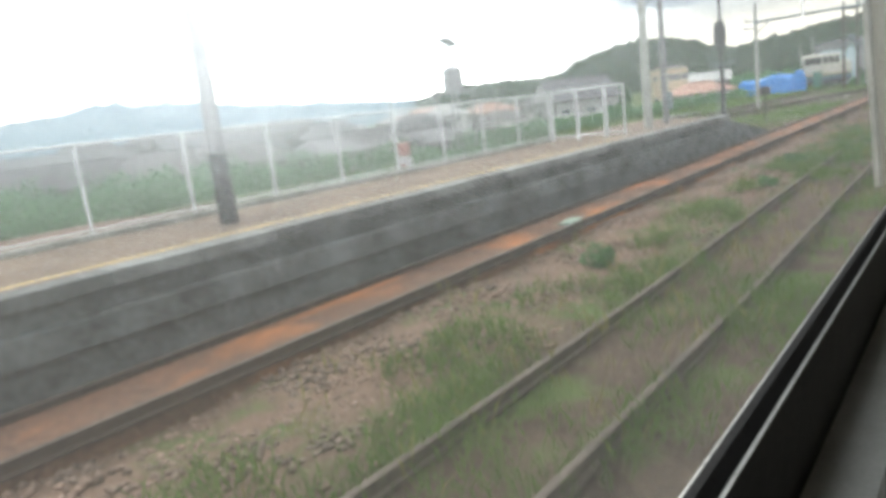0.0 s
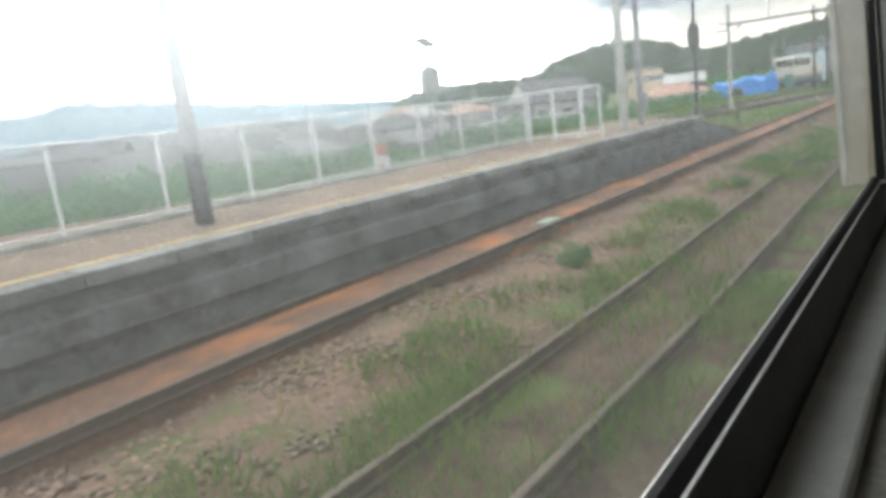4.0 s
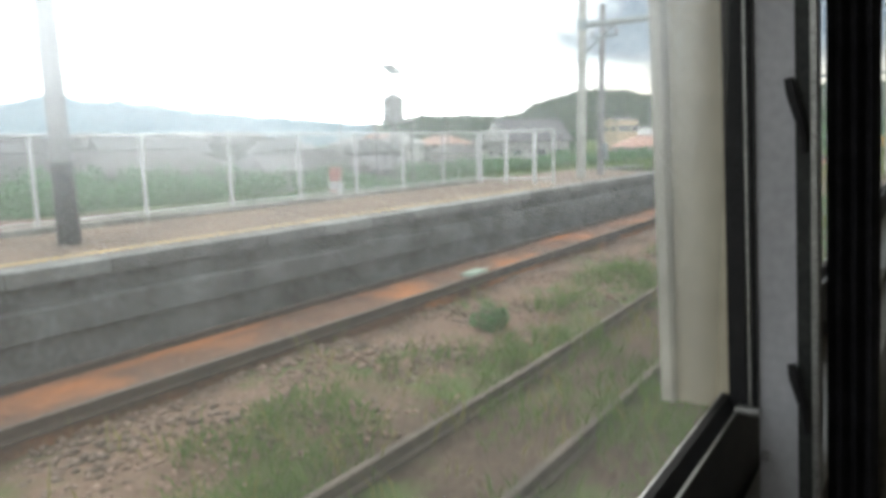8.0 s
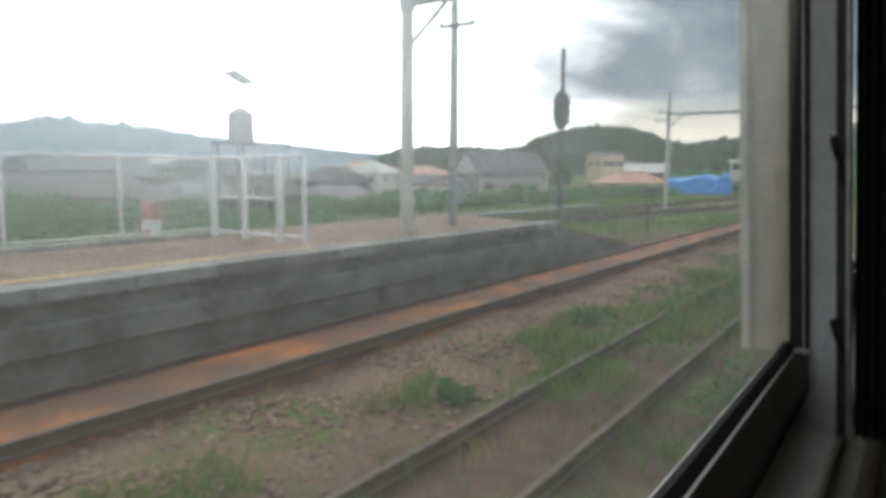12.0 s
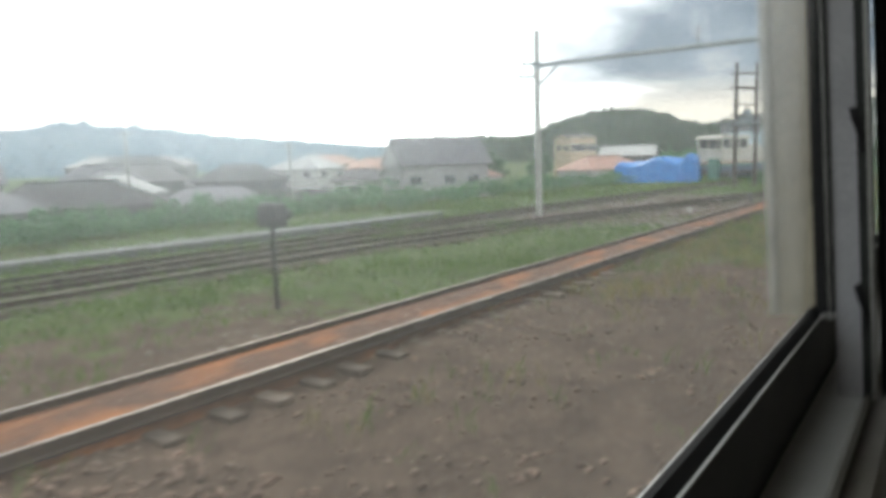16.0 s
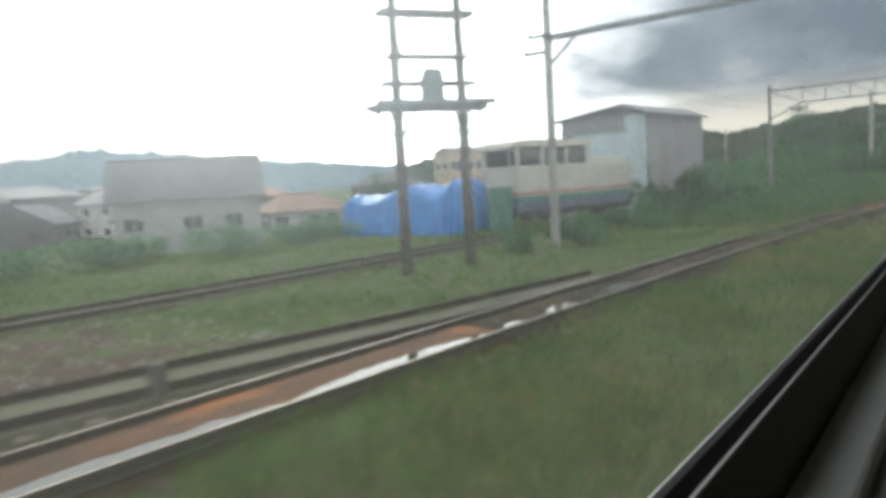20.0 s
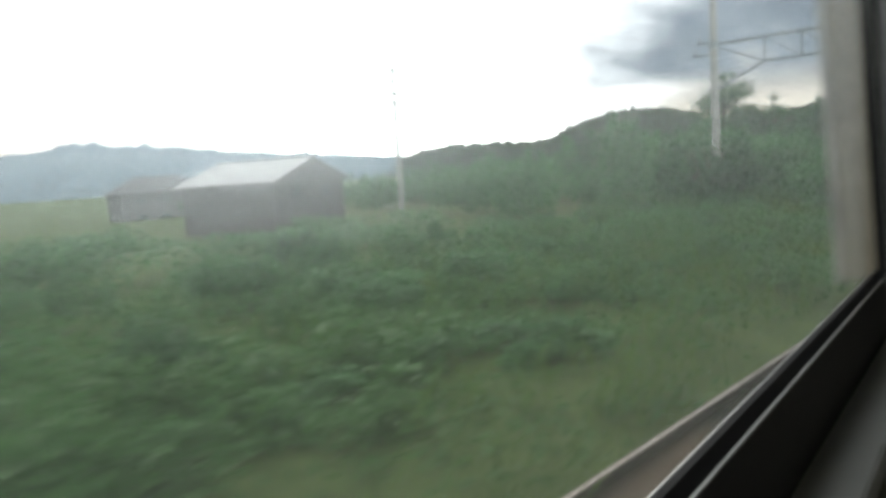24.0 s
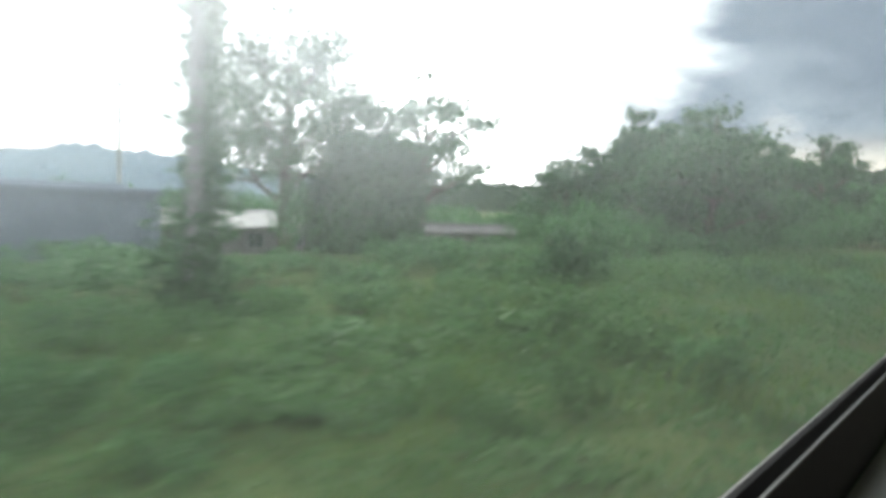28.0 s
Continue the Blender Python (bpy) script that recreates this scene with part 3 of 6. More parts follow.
# ---- hills ----
def ridge(name, dist, table, material, label, depth, rough, seed):
    """A wooded range: heights (degrees over the level) by bearing, at one distance."""
    az = np.linspace(table[0][0], table[-1][0], 260)
    el = np.interp(az, [a for a, e in table], [e for a, e in table])
    k = np.convolve(np.pad(el, 3, "edge"), np.ones(7) / 7, "valid")
    el = 0.5 * el + 0.5 * k
    rng = np.random.default_rng(seed)
    v, f, rows = [], [], 12
    for j in range(rows):
        q = j / (rows - 1)
        for a, e in zip(az, el):
            top = dist * math.tan(radians(e)) + 2.2
            h = -8 + (top + 8) * math.sin(min(q * 1.25, 1) * math.pi / 2) ** 0.8 + rng.normal() * rough * (0.25 + q)
            d = dist - depth * (1 - q)
            v.append((100 + d * math.cos(radians(a)), d * math.sin(radians(a)), h))
    m = len(az)
    for j in range(rows - 1):
        f += [(j * m + i, j * m + i + 1, (j + 1) * m + i + 1, (j + 1) * m + i) for i in range(m - 1)]
    me = bpy.data.meshes.new(name)
    me.from_pydata(v, [], f)
    me.materials.append(material)
    me.shade_smooth()
    tagged(new(name, me), label, "hill", kind="structure")


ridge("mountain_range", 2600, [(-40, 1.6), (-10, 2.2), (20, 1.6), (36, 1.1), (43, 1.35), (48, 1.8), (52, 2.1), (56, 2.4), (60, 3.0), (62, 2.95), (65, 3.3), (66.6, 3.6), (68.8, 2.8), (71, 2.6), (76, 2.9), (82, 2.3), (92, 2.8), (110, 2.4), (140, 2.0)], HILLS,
      "blue-green wooded mountain range on the horizon, with distance haze in its colour", 900, 5, 3)
ridge("wooded_hill", 2300, [(-30, 2.4), (-8, 3.2), (0, 3.4), (6, 3.25), (9.5, 3.05), (12, 2.7), (14.5, 2.35), (16.3, 2.15), (17.5, 2.4), (19.2, 3.0), (21, 3.45), (23.4, 3.6), (25.5, 3.35), (27.2, 3.0), (28.5, 2.7), (29.3, 2.0), (31, 1.75), (33.4, 1.85), (36, 2.0), (38, 1.9), (40, 1.6), (42.5, 1.1), (46, 0.4)], WOODS,
      "dark green wooded dome-shaped hill", 600, 5, 5)


# ---- railway tracks ----
YARDBED = mat("grey_brown_yard_ballast", (0.135, 0.125, 0.10), (0.085, 0.085, 0.058), 0.7, 0.95, 0.8, fine=20, vary=0.4, bump_dist=0.03, stain=((0.09, 0.12, 0.045), 0.6, (0.5, 1, 1), 0.8))
RAIL_SEC = [(-0.055, -0.145), (0.055, -0.145), (0.055, -0.125), (0.012, -0.11), (0.012, -0.04), (0.034, -0.03), (0.034, 0.0), (-0.034, 0.0), (-0.034, -0.03), (-0.012, -0.04), (-0.012, -0.11), (-0.055, -0.125)]


def track(name, centre, label, z=0.0, shine_from=-100, rail_mat=RAIL, head_mat=RAIL_TOP, sleepers=None, bed=None, bed_mat=RUST, bed_z=-0.10):
    """Two rails at 1.067 m gauge along the centre line, on wooden sleepers."""
    t = thing(name, label, "railway track", kind="structure")
    for s in (-0.566, 0.566):
        line = []
        for i, (x, y) in enumerate(centre):
            a, b = centre[max(i - 1, 0)], centre[min(i + 1, len(centre) - 1)]
            d = Vector((-(b[1] - a[1]), b[0] - a[0])).normalized()
            line.append((x + d.x * s, y + d.y * s, z))
        r = part("rail", Solid().sweep(line, RAIL_SEC), rail_mat, t)
        part("rail_head", Solid().sweep([(x, y, h + 0.004) for x, y, h in line if x > shine_from], [(-0.021, -0.006), (0.021, -0.006), (0.018, 0.0), (-0.018, 0.0)]), head_mat, r, "worn steel running surface")
    if bed:
        part("ballast_bed", Solid().sweep([(x, y, z) for x, y in centre], [(-bed, bed_z - 0.25), (bed, bed_z - 0.25), (bed * 0.86, bed_z), (0.2, bed_z + 0.02), (-bed * 0.86, bed_z)]), bed_mat, t, "worn ballast between the rails")
    return t


def add_sleepers(t, centre, x0, x1, step, z):
    me = Solid().box(-0.11, -1.0, -0.14, 0.11, 1.0, 0.0, 0.015).mesh("sleeper", SLEEPER)
    cx, cy = [c[0] for c in centre], [c[1] for c in centre]
    k = np.arange(x0, x1, step)
    for x in k:
        y = float(np.interp(x, cx, cy))
        slope = (float(np.interp(x + 1, cx, cy)) - y)
        o = new("sleeper", me)
        o.parent = t
        o.matrix_basis = pose(x + RNG.normal() * 0.03, y, z + RNG.normal() * 0.008, 0, 0, math.degrees(math.atan(slope)) + RNG.normal() * 1.0)


LOOP = [(x, float(siding_y(x)) - 0.566) for x in [-60, -20, 20, 28, 40, 55, 60, *range(65, 112, 3), 120, 130, 140, 150]]
loop_track = track("loop_track", LOOP, "rusty side track with orange-brown ballast between its rails", shine_from=26)
part("ballast_bed", Solid().sweep([(x, y, -0.085) for x, y in LOOP if x < 82], [(-0.62, -0.25), (0.62, -0.25), (0.53, 0), (0.2, 0.02), (-0.53, 0)]), RUST, loop_track, "rust-orange stained ballast")
part("ballast_bed", Solid().sweep([(x, y, -0.09) for x, y in LOOP if x > 79], [(-0.95, -0.25), (0.95, -0.25), (0.6, -0.02), (0.2, 0.02), (-0.6, -0.02)]), DARKBED, loop_track, "dark damp ballast")
OLD = [(-40, 2.76), (0, 2.76), (8, 2.75), (14, 2.86), (24, 2.98), (31, 2.98)]
track("overgrown_track", OLD, "disused overgrown track with brown rusty rails sunk in weeds", z=-0.10, rail_mat=RAIL_OLD, head_mat=RAIL_OLD)
YARD = [(20, 15.6), (48, 13.9), (59, 12.1), (65, 10.8), (70, 9.65), (74, 8.85), (80, 7.7), (86, 6.75)]
yard_track = track("yard_track", YARD, "dark weathered yard track joining the loop line", z=-0.03, head_mat=RAIL, bed=0.86, bed_mat=YARDBED, bed_z=-0.13)
FAR = [(0, 17.2), (40, 16.6), (60, 16.4), (80, 15.3), (95, 15.0)]
track("far_yard_track", FAR, "dark weathered far siding in short grass", z=-0.05, head_mat=RAIL, bed=0.86, bed_mat=YARDBED, bed_z=-0.13)
RUN = [(-60, -1.15), (340, -1.15)]
track("running_track", RUN, "running line under the train", bed=1.6, bed_mat=STONES_G, bed_z=-0.16)

# ---- station platform ----
PLAT_Z, EDGE = 0.965, 8.0
BACK_Z = 1.08  # the paving rises a little towards the fence
platform = thing("station_platform", "low concrete platform with blackened side wall and asphalt top", "platform", kind="structure")
body = Solid()
prof = [(-30, 0), (27.2, 0), (33.6, -0.98)]
for (xa, da), (xb, db) in zip(prof[:-1], prof[1:]):
    za, zb = PLAT_Z + da - 0.125, PLAT_Z + db - 0.125
    y1a, y1b = 11.0, 11.0
    body.add([(xa, EDGE + 0.1, -0.5), (xb, EDGE + 0.1, -0.5), (xb, y1b, -0.5), (xa, y1a, -0.5), (xa, EDGE + 0.1, za), (xb, EDGE + 0.1, zb), (xb, y1b, zb), (xa, y1a, za)],
             [(0, 1, 5, 4), (4, 5, 6, 7), (1, 2, 6, 5), (2, 3, 7, 6), (3, 0, 4, 7)])
part("side_wall", body, WALL_DARK, platform, "blackened stained concrete wall")
ledge = Solid().sweep([(-30, EDGE, 0.52), (27.2, EDGE, 0.52)], [(-0.03, -0.32), (0.12, -0.32), (0.12, 0.02), (0.0, 0.02), (-0.03, -0.01)])
part("wall_ledge", ledge, WALL_DARK, platform, "projecting band of the wall")
paving = Solid().add([(-30, EDGE + 0.42, PLAT_Z - 0.118), (27.2, EDGE + 0.42, PLAT_Z - 0.118), (27.2, 11.2, PLAT_Z - 0.118), (19, 11.2, PLAT_Z - 0.118), (-30, 11.2, PLAT_Z - 0.118), (-30, EDGE + 0.42, PLAT_Z), (27.2, EDGE + 0.42, PLAT_Z), (27.2, 11.2, BACK_Z), (19, 11.2, BACK_Z), (-30, 11.2, BACK_Z)],
                     [(0, 1, 6, 5), (1, 2, 7, 6), (2, 3, 8, 7), (3, 4, 9, 8), (4, 0, 5, 9), (5, 6, 7, 8, 9)])
paving.add([(27.2, EDGE + 0.42, PLAT_Z), (33.6, EDGE + 0.42, PLAT_Z - 1.0), (33.6, 11.2, PLAT_Z - 1.0), (27.2, 11.2, BACK_Z), (27.2, EDGE + 0.42, PLAT_Z - 0.5), (33.6, EDGE + 0.42, PLAT_Z - 1.2), (33.6, 11.2, PLAT_Z - 1.2), (27.2, 11.2, PLAT_Z - 0.5)],
           [(0, 1, 2, 3), (4, 5, 1, 0), (5, 6, 2, 1), (6, 7, 3, 2)])
part("paving", paving, ASPHALT, platform, "tan-grey worn asphalt surface")
line = Solid().sweep([(-30, EDGE + 0.66, PLAT_Z + 0.006), (18.6, EDGE + 0.66, PLAT_Z + 0.006), (19.2, EDGE + 0.66, PLAT_Z + 0.006)], [(-0.075, 0), (0.075, 0), (0.075, 0.004), (-0.075, 0.004)])
part("warning_line", line, YELLOW, platform, "worn yellow painted line")
cope = Solid().box(0.01, 0, -0.155, 1.19, 0.44, 0.012, 0.012).mesh("coping_stone", COPING)
for i in range(46):
    x = -27.6 + 1.2 * i
    if x > 32:
        break
    dz = 0 if x < 26.9 else -(x - 26.9) * 0.156
    o = new("coping_stone", cope)
    o.parent = platform
    o.matrix_basis = pose(x, EDGE - 0.05 + RNG.normal() * 0.006, PLAT_Z + dz + RNG.normal() * 0.004, 0, 0 if dz == 0 else 8.9, 0)

# ---- platform fence ----
FENCE_Y = 10.75

fence = thing("platform_fence", "white painted steel fence with wire mesh along the platform", "fence")
FP = [18.81 - 1.76 * i for i in range(20)]
for x in FP:
    s = Solid().box(x - 0.022, FENCE_Y - 0.022, BACK_Z - 0.1, x + 0.022, FENCE_Y + 0.022, BACK_Z + 1.42, 0.008)
    part("post", s, WHITE, fence)
for xa, xb in zip(FP[1:], FP[:-1]):
    ya = yb = FENCE_Y
    part("top_rail", Solid().tube((xa, ya, BACK_Z + 1.41), (xb, yb, BACK_Z + 1.41), 0.021), WHITE, fence)
    part("bottom_rail", Solid().tube((xa, ya, BACK_Z + 0.12), (xb, yb, BACK_Z + 0.12), 0.016), WHITE, fence)
    w = Solid()
    for k in range(1, 30):
        q = k / 30
        x, y = xa + (xb - xa) * q, ya + (yb - ya) * q
        w.box(x - 0.0022, y - 0.0022, BACK_Z + 0.12, x + 0.0022, y + 0.0022, BACK_Z + 1.4)
    for k in range(1, 8):
        z = BACK_Z + 0.12 + k * 0.16
        w.tube((xa, ya, z), (xb, yb, z), 0.0025, n=4, caps=False)
    part("wire_mesh", w, WIRE, fence, "thin galvanised wire mesh")
for y, wdt in ((10.6, 0.04), (9.75, 0.038), (8.85, 0.045), (8.28, 0.026)):
    part("post", Solid().box(18.75 - wdt, y - wdt, BACK_Z - 0.02, 18.75 + wdt, y + wdt, BACK_Z + 1.45, 0.008), WHITE, fence)
part("top_rail", Solid().tube((18.75, 10.6, BACK_Z + 1.42), (18.75, 8.28, BACK_Z + 1.42), 0.03), WHITE, fence)
part("bottom_rail", Solid().tube((18.75, 10.6, BACK_Z + 0.1), (18.75, 8.28, BACK_Z + 0.1), 0.025), WHITE, fence)
part("middle_rail", Solid().tube((18.75, 10.6, BACK_Z + 0.72), (18.75, 8.85, BACK_Z + 0.72), 0.022), WHITE, fence)
kerb = Solid().sweep([(-14.8, FENCE_Y, BACK_Z - 0.05), (18.9, FENCE_Y, BACK_Z - 0.05)], [(-0.1, -0.05), (0.1, -0.05), (0.1, 0.1), (0.08, 0.12), (-0.08, 0.12), (-0.1, 0.1)])
single("fence_kerb", kerb, CONCRETE, "low weathered concrete kerb under the fence", "kerb", kind="structure")

lamp = thing("platform_lamp_post", "tall concrete lamp post with a black-banded foot on the platform", "lamp post", at=(6.3, 9.5, 1.0))
part("shaft", Solid().tube((0, 0, 1.1), (0, 0, 6.2), 0.128, 0.10, 14), GREYWALL, lamp)
part("foot", Solid().tube((0, 0, -0.1), (0, 0, 1.1), 0.15, 0.135, 14), BLACK, lamp, "black painted lower part")
part("arm", Solid().path([(0, 0, 6.1), (-0.1, -0.4, 6.75), (-0.2, -1.1, 6.85)], 0.03), STEEL, lamp)
part("lamp_head", Solid().box(-0.32, -1.5, 6.78, -0.08, -0.95, 6.92, 0.04), STEEL, lamp)


# ---- catenary poles ----
def insulator(a, b, n=5):
    s = Solid().tube(a, b, 0.018)
    a, b = Vector(a), Vector(b)
    for k in range(n):
        q = (k + 0.5) / n
        p = a + (b - a) * q
        w = (b - a).normalized() * 0.012
        s.tube(p - w, p + w, 0.06, 0.045, 10)
    return s


def portal(name, x, y, joint, top, reach, label, beam="pipe", r=0.15, base=-0.3, arms=True, drops=(), material=POLE_C):
    """A mast left of the line with a beam over the tracks to a twin mast on the other side."""
    t = thing(name, label, "catenary mast", "catenary masts", at=(x, y, 0))
    part("mast", Solid().tube((0, 0, base), (0, 0, top), r, r * 0.78, 16), material, t)
    part("far_mast", Solid().tube((0, -reach, base), (0, -reach, top), r, r * 0.78, 12), material, t)
    part("collar", Solid().tube((0, 0, joint - 0.16), (0, 0, joint + 0.16), r * 1.12, r * 1.12, 16), STEEL, t)
    if beam == "pipe":
        part("beam", Solid().tube((0, -0.1, joint), (0, -reach, joint), 0.105, n=12), STEEL, t, "grey steel pipe beam")
        part("brace", Solid().tube((0, -0.1, joint - 0.85), (0, -1.05, joint - 0.06), 0.05, n=8), STEEL, t)
    else:
        lo = joint - 1.05
        part("upper_chord", Solid().box(-0.06, -reach, joint - 0.06, 0.06, -0.1, joint + 0.06), STEEL, t)
        part("lower_chord", Solid().box(-0.06, -reach + 2, lo - 0.05, 0.06, -2.2, lo + 0.05), STEEL, t)
        part("brace", Solid().tube((0, -0.1, lo - 1.0), (0, -2.2, lo), 0.055, n=8), STEEL, t)
        part("tie", Solid().tube((0, -0.1, joint - 0.1), (0, -2.2, lo), 0.035, n=6), STEEL, t)
        k = 2.2
        while k < reach - 2.4:
            part("strut", Solid().box(-0.03, -k - 0.03, lo, 0.03, -k + 0.03, joint), STEEL, t)
            part("lattice_bar", Solid().tube((0.02, -k, joint - 0.05), (0.02, -k - 1.5, lo + 0.03), 0.025, n=6), STEEL, t)
            k += 1.5
    for d in drops:
        part("hanger", Solid().box(-0.05, -d - 0.05, joint - 0.1, 0.05, -d + 0.05, joint + 0.45, 0.01), STEEL, t)
        part("insulator", insulator((0, -d, joint + 0.45), (0, -d, joint + 0.8), 4), CERAMIC, t)
    if arms:
        for h, w in ((joint + 0.12, 0.75), (joint - 0.42, 0.95)):
            part("crossarm", Solid().box(-0.05, -0.1, h - 0.05, 0.05, w, h + 0.05, 0.008), STEEL, t)
            part("insulator", insulator((0, w - 0.08, h + 0.04), (0, w - 0.08, h + 0.3), 3), CERAMIC, t)
    return t


portal("catenary_mast", 22.56, 9.13, 5.76, 8.2, 19, "tall concrete catenary mast with grey pipe beam over tracks", arms=False, drops=(3.0, 5.0, 11.0, 14.0), base=0.8)
portal("catenary_mast", 60.3, 15.15, 6.38, 7.9, 25, "tall round concrete catenary mast with grey pipe beam beside the yard", drops=(7.0, 12.0), arms=True)
portal("catenary_mast", 92.34, 11.7, 6.79, 8.9, 21.5, "tall concrete catenary mast with pipe beam and crossarms", drops=(5.5, 9.0))
portal("catenary_mast", 127.4, 12.9, 7.45, 7.9, 22, "slim catenary mast carrying a grey lattice truss over the line", "truss", r=0.13, arms=False, material=GREYWALL)
portal("catenary_mast", 164.1, 10.68, 7.25, 9.6, 20, "catenary mast with lattice truss rising out of bushes", "truss", r=0.19)
portal("catenary_mast", 217.2, 12.94, 8.0, 9.4, 22, "catenary mast with lattice truss wrapped in climbing ivy", "truss", r=0.16, material=GREYWALL)

pole2 = thing("utility_pole", "slim dark wooden pole with short crossarms beside the platform end", "utility pole", at=(24.5, 9.25, 0))
part("shaft", Solid().tube((0, 0, -0.3), (0, 0, 6.7), 0.12, 0.09, 12), GREYWALL, pole2)
part("crossarm", Solid().box(-0.04, -0.55, 5.6, 0.04, 0.45, 5.69, 0.006), STEEL, pole2)
for k in (-0.48, 0.38):
    part("insulator", insulator((0, k, 5.69), (0, k, 5.9), 3), CERAMIC, pole2)
part("junction_box", Solid().box(-0.14, -0.22, 1.5, 0.14, -0.1, 2.1, 0.02), STEEL, pole2)

sig = thing("railway_signal", "dark railway signal with oval backboard on a slim mast", "signal", at=(29.1, 8.64, 0))
part("mast", Solid().tube((0, 0, -0.3), (0, 0, 5.75), 0.075, 0.06, 12), BLACK, sig)
bk = Solid()
oval = [(0.24 * math.cos(a) * (1.0 if abs(math.sin(a)) < 0.7 else 0.95), 4.02 + 0.44 * math.sin(a) + 0.12 * (1 if math.sin(a) > 0 else -1)) for a in [2 * math.pi * i / 28 for i in range(28)]]
bk.add([(-0.09, y, z) for y, z in oval] + [(-0.06, y, z) for y, z in oval], [tuple(range(28)), tuple(range(55, 27, -1))] + [(i, (i + 1) % 28, 28 + (i + 1) % 28, 28 + i) for i in range(28)])
part("backboard", bk, BLACK, sig, "oval black backboard")
part("lamp_case", Solid().box(-0.05, -0.14, 3.6, 0.16, 0.14, 4.45, 0.03), BLACK, sig)
for h in (3.8, 4.03, 4.26):
    part("lens_hood", Solid().tube((0.16, 0, h), (0.36, 0, h - 0.02), 0.1, 0.1, 12, False), BLACK, sig)
part("step_plate", Solid().box(-0.3, -0.4, 2.86, 0.4, 0.35, 2.9), STEEL, sig)
for px, py in ((-0.3, -0.4), (0.4, -0.4), (-0.3, 0.35), (0.4, 0.35)):
    part("guard_post", Solid().tube((px, py, 2.88), (px, py, 3.5), 0.014, n=6), STEEL, sig)
for py in (-0.4, 0.35):
    part("guard_rail", Solid().tube((-0.3, py, 3.5), (0.4, py, 3.5), 0.014, n=6), STEEL, sig)
lad = Solid()
for k in range(11):
    lad.tube((-0.22, -0.16, 0.1 + k * 0.26), (-0.22, 0.16, 0.1 + k * 0.26), 0.011, n=6)
for py in (-0.16, 0.16):
    lad.tube((-0.22, py, -0.2), (-0.22, py, 2.9), 0.014, n=6)
part("ladder", lad, STEEL, sig)
cab = thing("relay_cabinet", "small dark relay cabinet at the signal's foot", "cabinet", at=(29.0, 9.35, -0.3))
part("case", Solid().box(-0.35, -0.3, 0, 0.35, 0.3, 0.95, 0.02), STEEL, cab)
part("roof", Solid().box(-0.4, -0.35, 0.95, 0.4, 0.35, 1.02, 0.02), STEEL, cab)

dw = thing("dwarf_signal", "short dark dwarf signal on a thin post beside the loop line", "signal", at=(40.6, 9.85, -0.3))
part("post", Solid().tube((0, 0, 0), (0, 0, 1.55), 0.045, 0.04, 10), BLACK, dw)
part("head", Solid().box(-0.12, -0.26, 1.5, 0.12, 0.26, 1.95, 0.06), BLACK, dw)
for k in (-0.13, 0.13):
    part("lens_hood", Solid().tube((0.12, k, 1.73), (0.28, k, 1.71), 0.085, 0.085, 12, False), BLACK, dw)

sp = thing("speed_sign", "square yellow speed sign reading 80 on a thin grey post", "sign", at=(48.8, 2.13, 0))
part("post", Solid().tube((0.02, 0, -0.4), (0.02, 0, 1.7), 0.028, n=10), STEEL, sp)
plate = part("plate", Solid().box(-0.012, -0.3, 1.42, -0.002, 0.3, 2.02), SIGN_Y, sp, "yellow square plate")
tx = bpy.data.curves.new("numerals", "FONT")
tx.body, tx.size, tx.extrude, tx.align_x, tx.align_y = "80", 0.56, 0.003, "CENTER", "CENTER"
tx.materials.append(BLACK)
num = new("numerals", tx)
num.parent = plate
num.matrix_basis = pose(-0.018, 0, 1.72, 90, 0, -90)
tagged(num, "black numerals 80")


def tower_lamp():
    t = thing("tank_tower", "grey tank on a thin steel frame under a floodlight", "water tower", at=(27.75, 20.95, -0.4))
    part("tank", Solid().tube((0, 0, 3.75), (0, 0, 4.75), 0.48, 0.46, 18), GREYWALL, t)
    part("tank_top", Solid().tube((0, 0, 4.75), (0, 0, 4.95), 0.46, 0.15, 18), GREYWALL, t)
    part("deck", Solid().box(-0.75, -0.75, 3.62, 0.75, 0.75, 3.72), GREYWALL, t)
    for px in (-0.6, 0.6):
        for py in (-0.6, 0.6):
            part("leg", Solid().box(px - 0.04, py - 0.04, 0, px + 0.04, py + 0.04, 3.62), GREYWALL, t)
            part("deck_stub", Solid().box(px * 1.2 - 0.03, py * 1.2 - 0.03, 3.3, px * 1.2 + 0.03, py * 1.2 + 0.03, 3.62), GREYWALL, t)
    for py in (-0.6, 0.6):
        part("brace", Solid().tube((-0.6, py, 0.3), (0.6, py, 3.4), 0.025, n=6), GREYWALL, t)
        part("brace", Solid().tube((0.6, py, 0.3), (-0.6, py, 3.4), 0.025, n=6), GREYWALL, t)
    part("lamp_stem", Solid().path([(0, 0, 4.9), (0.05, 0, 5.4), (0.0, 0.1, 5.95)], 0.025), GREYWALL, t)
    part("floodlight", Solid().add([(-0.5, -0.4, 6.15), (0.45, -0.3, 5.85), (0.5, 0.4, 5.85), (-0.45, 0.35, 6.15), (-0.4, -0.3, 6.27), (0.4, -0.2, 6.0), (0.4, 0.3, 6.0), (-0.4, 0.3, 6.27)], [(0, 3, 2, 1), (4, 5, 6, 7), (0, 1, 5, 4), (1, 2, 6, 5), (2, 3, 7, 6), (3, 0, 4, 7)]), GREYWALL, t)


tower_lamp()

